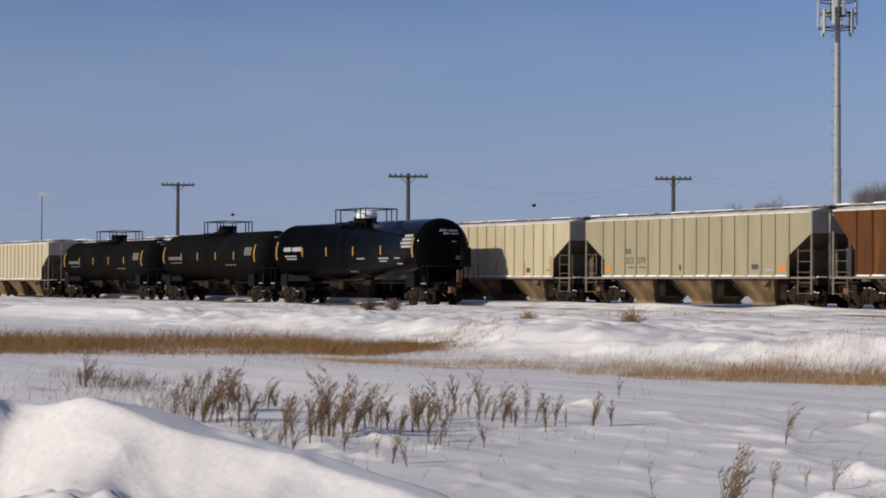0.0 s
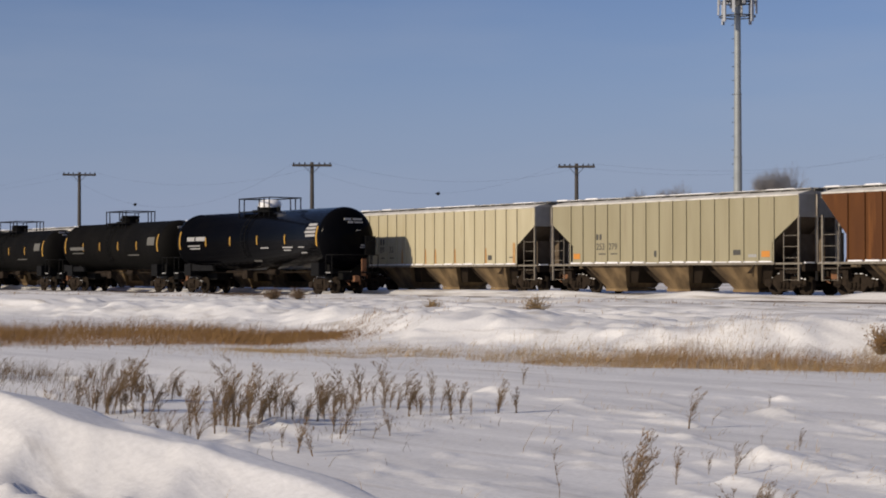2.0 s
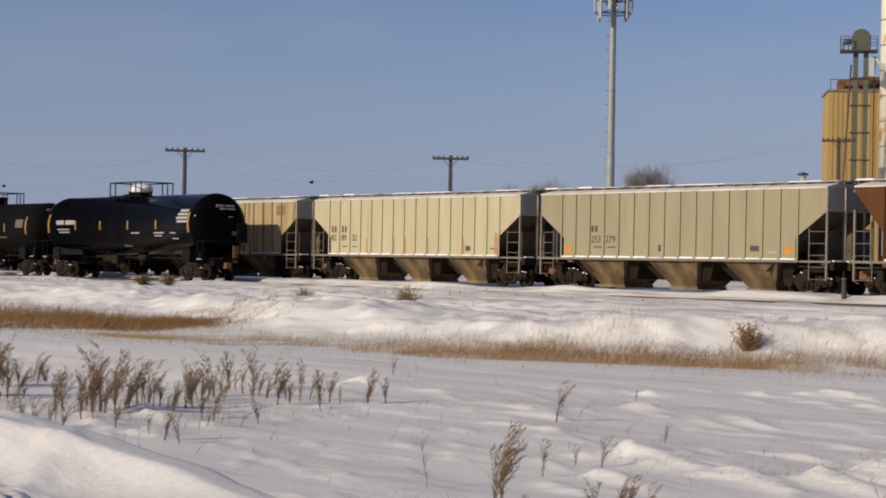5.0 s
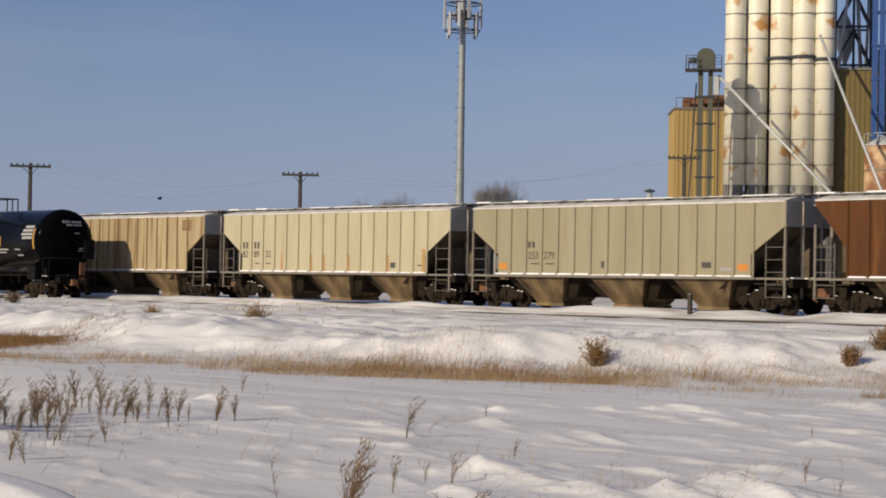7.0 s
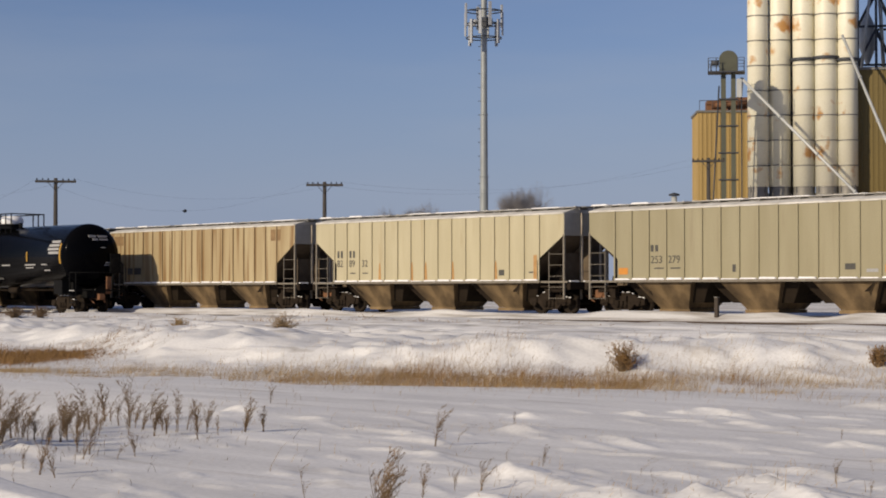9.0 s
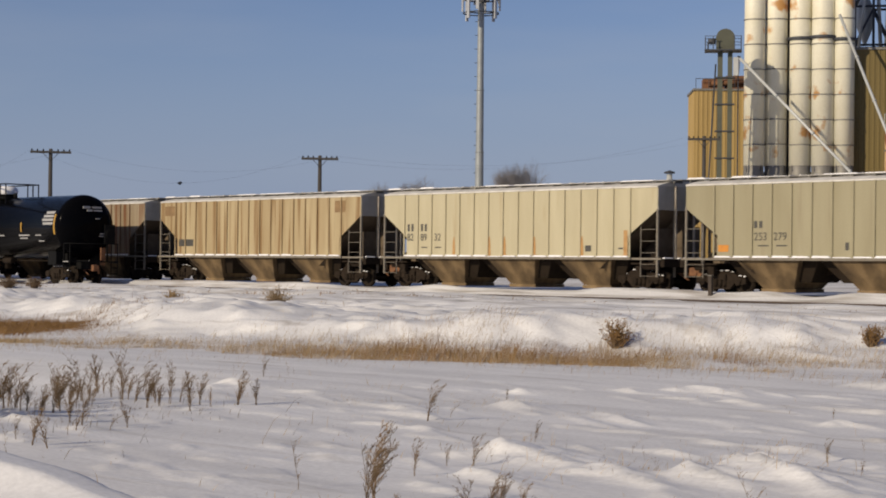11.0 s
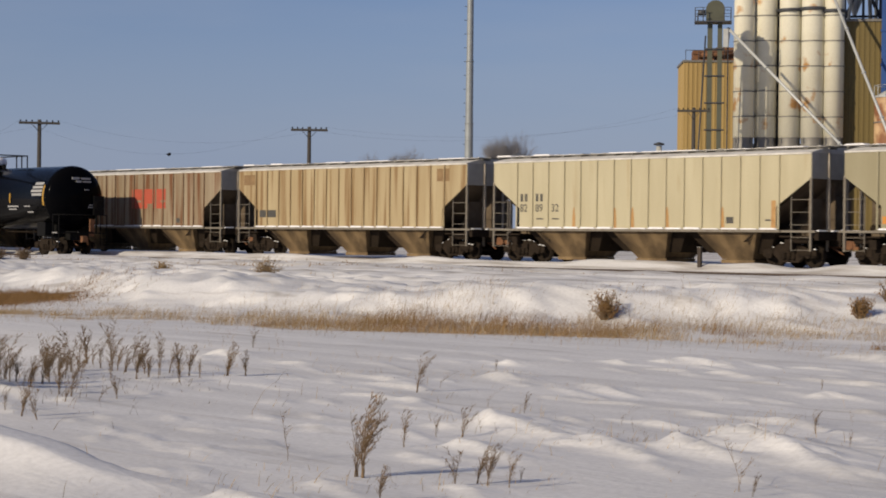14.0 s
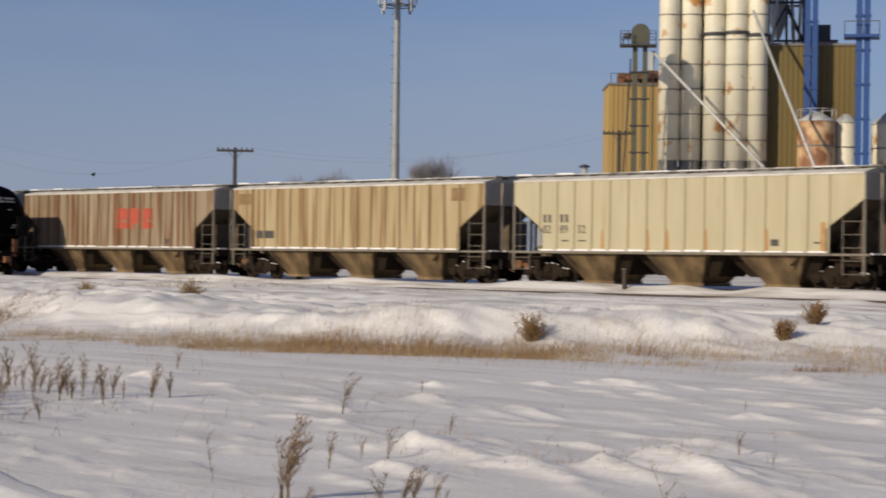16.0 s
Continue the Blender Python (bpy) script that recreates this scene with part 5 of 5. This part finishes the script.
def lattice_tower():
    d = 162
    t = thing("support_tower", "dark steel lattice tower above the annex", "tower", at=turned(125.45, d))
    z0, z1 = high(d, 6.5), 36.0
    leg = Shape().box(-0.11, -0.11, 0.4, 0.11, 0.11, z1).mesh("column", STEEL)
    for x in (-1.5, 0.0, 1.4):
        for y in (0, 2.2):
            part("column", leg, None, t, "", (x, y, 0))
    for k in range(5):
        z = z0 + 0.4 + 3.2 * k
        s = Shape()
        for y in (0, 2.2):
            s.tube((-1.5, y, z), (0, y, z + 3.0), 0.09).tube((0, y, z + 3.0), (1.4, y, z), 0.09).box(-1.6, y - 0.08, z - 0.1, 1.5, y + 0.08, z + 0.08)
        part("brace", s, STEEL, t)
    s = Shape()
    s.lathe([(0.15, 0), (0.7, 1.4), (0.7, 3.0), (0.15, 4.2)], 16, Matrix.Translation((-0.7, 1.0, z0 + 0.6)))
    s.tube((0.6, 0.6, z0), (0.2, 0.4, z0 + 8), 0.16).tube((1.0, 0.6, z0), (1.3, 0.4, z0 + 8), 0.13).tube((-1.2, -0.3, z0), (-0.4, -0.3, z0 + 7), 0.12)
    part("cyclone", s, GALV, t, "grey dust cyclone and pipes")
    part("deck", Shape().box(1.6, -0.6, z0 + 0.2, 4.2, 2.0, z0 + 0.4).box(2.0, -0.2, z0 + 0.4, 3.6, 1.4, z0 + 1.7), STEEL, t)


lattice_tower()


def small_tank(az, d, r, wall_el, top_el, material, label, rail):
    t = thing("storage_tank", label, "tank", "small storage tanks", at=turned(az, d))
    zw, zt = high(d, wall_el), high(d, top_el)
    part("shell", Shape().tube((0, 0, 0.4), (0, 0, zw), r, n=28, caps=False), material, t)
    part("cone_roof", Shape().lathe([(r + 0.08, zw - 0.03), (r + 0.08, zw + 0.03), (0.25, zt), (0.0, zt + 0.02)], 28), GALV, t, "galvanised cone roof")
    for k in range(3):
        z = zw - 1.9 - 1.9 * k
        part("hoop", Shape().lathe([(r, z - 0.05), (r + 0.06, z - 0.04), (r + 0.06, z + 0.04), (r, z + 0.05)], 28, smooth=False), BAND, t)
    if rail:
        s = Shape()
        for k in range(10):
            a = 2 * math.pi * k / 10
            s.tube((r * math.cos(a), r * math.sin(a), zw), (r * math.cos(a), r * math.sin(a), zw + 0.9), 0.03, n=5)
            b = 2 * math.pi * (k + 1) / 10
            s.tube((r * math.cos(a), r * math.sin(a), zw + 0.9), (r * math.cos(b), r * math.sin(b), zw + 0.9), 0.025, n=5)
        part("roof_rail", s, GALV, t)


small_tank(124.55, 149.2, 1.45, 4.29, 4.57, BRICKISH, "small rust-stained tank with a cone roof", True)
small_tank(123.70, 150.2, 0.84, 4.25, 4.5, BIN, "small pale steel bin beside the blue leg", False)
small_tank(122.4, 152, 1.5, 4.2, 4.6, BIN, "pale steel bin with a cone roof", False)
t = thing("roof_vent", "small dark roof ventilator on a low shed", "vent", at=turned(131.33, 150))
zz = high(150, 2.7)
part("stack", Shape().tube((0, 0, 0.4), (0, 0, zz + 0.45), 0.22, n=14), GALV, t)
part("cap", Shape().lathe([(0.22, zz + 0.5), (0.42, zz + 0.5), (0.42, zz + 0.62), (0.0, zz + 0.75)], 14), STEEL, t)


# ---- trees ----
def bare_tree(az, d, top_el, width, seed, label):
    p = bearing(az, d)
    random.seed(seed)
    base = ground_z(p.x, p.y) - 0.2
    h = high(d, top_el) - base
    t = thing("bare_tree", label, "tree", "bare trees", at=(p.x, p.y, base))
    trunk, twigs = Shape(), Shape()
    trunk.tube((0, 0, 0), (0, 0, h * 0.3), 0.45, 0.36, 9)

    def grow(a, w, ln, r, depth):
        b = a + w * ln
        (trunk if depth < 2 else twigs).tube(a, b, r, r * 0.6, 6 if depth < 2 else 3, caps=False)
        if depth == 5:
            return
        for k in range(5 if depth < 4 else 7):
            v = (w + Vector((random.gauss(0, 0.42), random.gauss(0, 0.42), random.gauss(0.16, 0.22)))).normalized()
            grow(a.lerp(b, random.uniform(0.55, 1.0)), v, ln * random.uniform(0.6, 0.82), r * 0.5, depth + 1)
    for k in range(6):
        a = 2 * math.pi * k / 6 + random.random()
        grow(Vector((0, 0, h * 0.26)), Vector((math.cos(a) * width, math.sin(a) * width, 1.0)).normalized(), h * 0.26, 0.15, 1)
    top = max(v[2] for v in twigs.v)
    part("trunk", trunk, BARK, t)
    crown = part("crown", twigs, BARK, t, "fine bare twigs, greyed for distance haze")
    for ob in t.children:
        ob.matrix_basis = Matrix.Diagonal((0.8, 0.8, h / top, 1))


bare_tree(135.85, 260, 3.35, 0.21, 3, "bare grey winter tree beyond the tracks")
bare_tree(138.95, 320, 2.85, 0.26, 4, "distant bare winter tree")
bare_tree(139.9, 330, 2.7, 0.28, 6, "distant bare winter tree")
bare_tree(131.9, 330, 2.72, 0.28, 7, "distant bare winter tree")


# ---- dry grass and weeds ----
def grass(name, near, depth, count, h0, h1, width, material, label, seed, gaps=0.0):
    """Blades along the near edge of a stand, which is depth metres deep."""
    rng = np.random.default_rng(seed)
    near = np.array(near, float)
    seg = np.hypot(*np.diff(near, axis=0).T)
    run = np.concatenate([[0], np.cumsum(seg)])
    s = rng.uniform(0, run[-1], count)
    x, y = np.interp(s, run, near[:, 0]), np.interp(s, run, near[:, 1])
    out = np.stack([x, y], 1) / np.hypot(x, y)[:, None]
    # deeper in the middle of its length, tapering out at the ends
    taper = np.clip(np.minimum(s, run[-1] - s) / (0.26 * run[-1]), 0.06, 1)
    off = rng.uniform(0, 1, count) ** 1.2 * depth * taper
    stray = 0.3 + 1.1 * (rng.uniform(0, 1, count) < 0.4)
    x, y = x + out[:, 0] * off + rng.normal(0, 1, count) * stray, y + out[:, 1] * off + rng.normal(0, 1, count) * stray
    tuft = value_noise(x * 1.3, y * 1.3, seed) * 0.6 + value_noise(x * 0.35, y * 0.35, seed + 1) * 0.7
    keep = tuft > gaps
    inner = np.clip(off / (0.4 * depth), 0.25, 1)
    x, y, tuft, taper = x[keep], y[keep], tuft[keep], (taper * inner ** 0.7)[keep]
    n = len(x)
    h = (h0 + (h1 - h0) * rng.uniform(0, 1, n) ** 1.7) * np.clip(0.1 + tuft * 1.1, 0.25, 1.15) * (0.25 + 0.75 * taper)
    z = ground_height(x, y) - 0.03
    a = rng.uniform(0, math.pi, n)
    wx, wy = np.cos(a) * width / 2, np.sin(a) * width / 2
    lx, ly = rng.normal(0.35, 0.5, n) * h, rng.normal(0.15, 0.5, n) * h
    v = np.stack([np.stack([x - wx, y - wy, z], 1), np.stack([x + wx, y + wy, z], 1),
                  np.stack([x + wx * 0.8 + lx * 0.4, y + wy * 0.8 + ly * 0.4, z + h * 0.6], 1),
                  np.stack([x - wx * 0.8 + lx * 0.4, y - wy * 0.8 + ly * 0.4, z + h * 0.6], 1),
                  np.stack([x + lx, y + ly, z + h], 1)], 1).reshape(-1, 3)
    i = np.arange(n) * 5
    faces = [(k, k + 1, k + 2, k + 3) for k in i.tolist()] + [(k + 3, k + 2, k + 4) for k in i.tolist()]
    me = bpy.data.meshes.new(name)
    me.from_pydata(v.tolist(), [], faces)
    me.materials.append(material)
    me.update()
    tagged(new(name, me), label, "grass", kind="stuff")


grass("ditch_grass", [(-50, 2), (-44.2, 11.5), (-41.5, 16.5), (-40.2, 19.5), (-39.8, 21.4), (-41.2, 24.2), (-44.0, 26.6)], 10.5, 70000, 0.22, 0.60, 0.0085, STRAW,
      "dense stand of brown dry grass in the snowy ditch", 21)
grass("ditch_grass", [(-38.5, 20.2), (-34, 19.6), (-30.5, 19.5), (-27.5, 20.0), (-25, 21.2), (-23, 22.8), (-20.5, 23.7), (-17.5, 24.3), (-14, 25.7), (-9, 29.2)],
      5.0, 60000, 0.06, 0.34, 0.0050, STRAW_PALE, "pale dry grass along the ditch in tufts", 22, 0.52)
grass("ditch_grass", [(-30, 21.0), (-27, 21.6), (-24, 23.0), (-21, 24.3), (-18.6, 24.6), (-16.8, 23.6), (-14.5, 26.0)], 3.0, 24000, 0.08, 0.46, 0.0052, STRAW,
      "brown dry grass along the ditch", 23, 0.60)
grass("field_stubble", [(-26, 9), (-20, 11.5), (-15, 11), (-10, 10), (-7, 9.5)], 10.0, 2600, 0.03, 0.17, 0.005, STRAW_PALE,
      "sparse dry stubble poking through the snow", 24, 0.7)
for x0, y0, x1, y1, h in DRIFTS:
    grass("drift_tuft", [(x0 - 0.45, y0 + 0.18), (x0 + 0.1, y0), (x0 + 0.5, y0 - 0.1)], 0.35, 150, 0.04, 0.12 + 0.8 * h, 0.0045, STRAW_PALE,
          "low tuft of dry grass at the head of a drift", int(100 + x0 * -10), 0.35)
grass("weed_undergrowth", [(-31.5, 13.2), (-28.5, 11.6), (-26, 9.8), (-22, 9.8), (-20.6, 9.0), (-17.2, 8.4), (-16, 9.2), (-18.2, 11.0), (-17.5, 12.0)], 2.4, 5000, 0.06, 0.40, 0.006, STALK,
      "tangled dead stems among the weeds", 26, 0.55)
grass("bank_stubble", [(-95, 30), (-70, 31), (-45, 31), (-30, 31), (-18, 33)], 16.0, 900, 0.06, 0.22, 0.02, STRAW_PALE, "sparse dry stubble on the snow beside the tracks", 25, 0.75)
grass("shoulder_stubble", [(-150, 45.6), (-120, 45.7), (-90, 45.6), (-60, 45.8), (-30, 45.7)], 1.3, 2600, 0.05, 0.26, 0.03, STRAW, "dirty stubble along the foot of the track shoulder", 27, 0.62)


def weed(seed, stems, spread, bushy, label):
    """A dead weed of unit height: bent stems with side shoots hung with seed."""
    rng = random.Random(seed)
    t = thing("weed", label, "weed", "dead weeds in the snow")
    stalk, heads = Shape(), Shape()
    for i in range(stems):
        lean = Vector((rng.gauss(0.07, spread * 1.3), rng.gauss(0.05, spread * 1.3), 0))
        top = rng.uniform(0.6, 1.0) if i else 1.0
        pts = [Vector((rng.uniform(-0.03, 0.03), rng.uniform(-0.03, 0.03), -0.06))]
        for k in range(1, 6):
            f = k / 5
            pts.append(pts[0] * (1 - f) + (lean + Vector((0.10, 0.07, 0)) * f) * f ** 2.5 * top * 1.6 + Vector((rng.gauss(0, 0.008), rng.gauss(0, 0.008), f * top)))
        for k in range(5):
            stalk.tube(pts[k], pts[k + 1], 0.008 * (1 - 0.16 * k), 0.008 * (1 - 0.16 * (k + 1)), 4, caps=False)
        for q in range(bushy):
            f = rng.uniform(0.12, 1.0) ** 0.75
            k = min(4, int(f * 5))
            p = pts[k].lerp(pts[k + 1], f * 5 - k)
            a = rng.uniform(0, 2 * math.pi)
            ln = rng.uniform(0.08, 0.42) * (1.1 - 0.7 * f)
            tip = p + Vector((math.cos(a) * ln * 0.55 + 0.02 + 0.05 * f, math.sin(a) * ln * 0.55 + 0.01 + 0.04 * f, ln * 0.75))
            stalk.tube(p, tip, 0.0035, 0.002, 3, caps=False)
            for c in range(rng.randint(6, 12)):
                o = p.lerp(tip, rng.uniform(0.25, 1.08)) + Vector((rng.gauss(0, 0.010), rng.gauss(0, 0.010), rng.gauss(0, 0.008)))
                r, up = rng.uniform(0.0025, 0.0065), rng.uniform(0.008, 0.024)
                tri = [o + Vector((r * math.cos(b), r * math.sin(b), -up * 0.4)) for b in (a, a + 2.1, a + 4.2)]
                apex = o + Vector((rng.gauss(0.006, 0.006), rng.gauss(0, 0.006), up))
                for m in range(3):
                    heads.face([tri[m], tri[(m + 1) % 3], apex])
    part("stem", stalk, STALK, t)
    tagged(part("seed_head", heads, SEED, t, "shaggy brown seed heads"), kind="stuff")
    return t


WEED_KINDS = [weed(31, 7, 0.09, 15, "shaggy brown dead weed standing in the snow"), weed(32, 5, 0.14, 16, "bushy dead weed bent by the wind"),
              weed(33, 4, 0.11, 17, "dead weed with drooping seed heads"), weed(34, 5, 0.17, 14, "spreading clump of dead weed"),
              weed(35, 1, 0.16, 14, "single thin dead weed stalk"), weed(36, 2, 0.22, 10, "thin dead weed leaning in the wind")]
# where each stands: x, y, height
WEEDS_LEFT = [
    (-25.9, 9.9, 0.48), (-25.7, 10.1, 0.28), (-29.3, 12.1, 0.27), (-28.2, 11.8, 0.32), (-31.1, 13.3, 0.23), (-30.9, 13.7, 0.29), (-30.7, 13.9, 0.35),
    (-30.6, 14.1, 0.35), (-20.8, 9.4, 0.43), (-20.6, 9.4, 0.47), (-20.6, 9.5, 0.49), (-20.7, 9.6, 0.51), (-21.7, 10.2, 0.54), (-21.6, 10.4, 0.31),
    (-21.5, 9.5, 0.24), (-23.3, 11.5, 0.36), (-22.9, 11.4, 0.26), (-23.1, 11.7, 0.27), (-21.0, 10.7, 0.24), (-16.7, 8.2, 0.29), (-16.5, 8.4, 0.32),
    (-17.1, 8.9, 0.30), (-18.2, 9.6, 0.53), (-18.2, 9.7, 0.64), (-17.7, 9.6, 0.62), (-16.2, 8.8, 0.25), (-18.0, 9.9, 0.35), (-18.3, 10.2, 0.43)]
WEEDS_MIDDLE = [
    (-19.1, 10.8, 0.45), (-18.3, 10.3, 0.33), (-15.1, 8.7, 0.30), (-17.7, 10.3, 0.28), (-18.9, 11.2, 0.45), (-19.2, 11.4, 0.35), (-19.3, 11.6, 0.35),
    (-19.7, 12.0, 0.48), (-16.4, 10.0, 0.36), (-15.9, 10.0, 0.23), (-20.4, 13.0, 0.50), (-20.0, 12.6, 0.32), (-19.3, 12.5, 0.32), (-18.3, 12.0, 0.38),
    (-18.9, 12.5, 0.35), (-18.6, 12.5, 0.42), (-17.6, 12.1, 0.22), (-18.1, 13.1, 0.39), (-22.3, 16.6, 0.24), (-22.1, 16.9, 0.19), (-22.1, 17.0, 0.12),
    (-23.3, 16.8, 0.12), (-15.0, 13.3, 0.38), (-15.2, 13.8, 0.18)]
WEEDS_RIGHT = [
    (-9.9, 8.3, 0.53), (-9.97, 8.3, 0.40), (-11.2, 9.8, 0.26), (-11.6, 10.5, 0.16), (-11.5, 10.7, 0.24), (-11.6, 11.0, 0.16), (-11.3, 10.9, 0.11),
    (-11.0, 8.5, 0.33), (-13.4, 12.8, 0.16), (-12.7, 12.6, 0.18), (-16.1, 15.5, 0.13), (-9.2, 8.5, 0.23), (-9.2, 8.7, 0.24), (-9.1, 8.7, 0.25),
    (-8.9, 8.7, 0.21), (-9.1, 9.0, 0.09), (-11.3, 12.4, 0.14), (-10.8, 12.0, 0.12), (-10.5, 11.8, 0.09), (-10.2, 11.9, 0.12), (-10.2, 12.4, 0.15),
    (-7.9, 9.8, 0.28), (-7.7, 9.7, 0.14), (-9.9, 13.3, 0.18), (-10.1, 14.1, 0.13), (-8.9, 12.4, 0.11), (-13.4, 17.3, 0.10), (-12.8, 17.3, 0.10),
    (-13.9, 15.5, 0.08), (-8.9, 7.6, 0.21)]
THIN = {(-11.0, 8.5): 4, (-15.2, 13.8): 5, (-16.4, 10.0): 2, (-15.9, 10.0): 5, (-9.9, 8.3): 0, (-9.97, 8.3): 3, (-22.1, 16.9): 4, (-22.1, 17.0): 4, (-7.9, 9.8): 5}
used = [False] * len(WEED_KINDS)
rng = random.Random(9)
more = [(x + rng.gauss(0, 0.35), y + rng.gauss(0, 0.3), h * rng.uniform(0.45, 0.95))
        for x, y, h in WEEDS_LEFT + WEEDS_MIDDLE[:18] for k in range(3) if h > 0.26]
for x, y, h in WEEDS_LEFT + WEEDS_MIDDLE + WEEDS_RIGHT + more:
    k = THIN.get((x, y), rng.randrange(4) if h > 0.2 else rng.choice((2, 4, 5)))
    m = Matrix.Translation((x, y, ground_z(x, y))) @ Matrix.Rotation(rng.gauss(0, 0.9), 4, "Z") @ Matrix.Rotation(rng.gauss(0, 0.12 if h < 0.5 else 0.03), 4, "X") @ Matrix.Scale(h * 1.1, 4)
    if used[k]:
        copy_thing(WEED_KINDS[k], m).scale = (h * 1.1,) * 3
    else:
        WEED_KINDS[k].matrix_basis = m
        used[k] = True


def bush(x, y, h, wide, seed, label, material=BUSH):
    rng = random.Random(seed)
    t = thing("bush", label, "bush", "russet bushes", at=(x, y, ground_z(x, y)))
    twigs, leaves = Shape(), Shape()
    for k in range(70):
        a, r = rng.uniform(0, 2 * math.pi), rng.uniform(0.1, 1.0) * wide
        r *= rng.uniform(0.7, 1.35)
        tip = Vector((math.cos(a) * r + 0.1 * h, math.sin(a) * r, h * rng.uniform(0.25, 1.15)))
        foot = Vector((tip.x * 0.15, tip.y * 0.15, -0.05))
        mid = foot.lerp(tip, 0.5) + Vector((rng.gauss(0, 0.04), rng.gauss(0, 0.04), 0.05))
        twigs.tube(foot, mid, 0.010, 0.007, 4, caps=False).tube(mid, tip, 0.007, 0.003, 3, caps=False)
        for c in range(13):
            o = mid.lerp(tip, rng.uniform(-0.2, 1.05)) + Vector([rng.gauss(0, 0.03) for _ in range(3)])
            v = Vector([rng.gauss(0, 1) for _ in range(3)]).normalized() * rng.uniform(0.03, 0.08)
            w = v.orthogonal().normalized() * 0.009
            leaves.face([o - w, o + v * 0.5 + w, o + v, o + v * 0.4 - w])
    part("twig_frame", twigs, STALK, t)
    part("foliage", leaves, material, t, "dry brown leaves")


bush(-24.5, 26.4, 0.50, 0.32, 41, "tawny dry bush on the snowdrift", STRAW)
bush(-20.7, 29.1, 0.34, 0.22, 42, "tawny dry bush beyond the ditch", STRAW)
bush(-21.0, 30.5, 0.40, 0.26, 47, "tawny dry bush on the snowdrift", STRAW)
bush(-66.3, 37.1, 0.42, 0.50, 43, "dark russet low bush on the snow")
bush(-65.6, 37.8, 0.40, 0.42, 44, "dark russet low bush on the snow")
bush(-46.5, 35.1, 0.55, 0.60, 45, "pale brown dry bush on the drift", STRAW_PALE)
bush(-52.0, 35.0, 0.35, 0.45, 46, "low pale dry bush on the drift", STRAW_PALE)

post = thing("marker_post", "short dark wooden marker post between the tracks", "post", at=(-46.3, 55.0, ground_z(-46.3, 55.0)))
part("stake", Shape().box(-0.08, -0.05, -0.1, 0.08, 0.05, 0.72), TIE, post)
part("cap", Shape().box(-0.09, -0.06, 0.72, 0.09, 0.06, 0.75), BAND, post)


def motions():
    rows = [(t, s) for t, s in TRAIN]
    ts, ss = [t for t, s in rows], [s for t, s in rows]
    for car, x in MOVING:
        walk(car, [(t, pose(x + s, FAR_Y, FAR_Z)) for t, s in rows])
    turn = [0.2 * k for k in range(81)]
    for wheel, dx in WHEELS:
        walk(wheel, [(t, pose(dx, 0, 0.46) @ Matrix.Rotation(float(np.interp(t, ts, ss)) / 0.46, 4, "Y")) for t in turn])


motions()
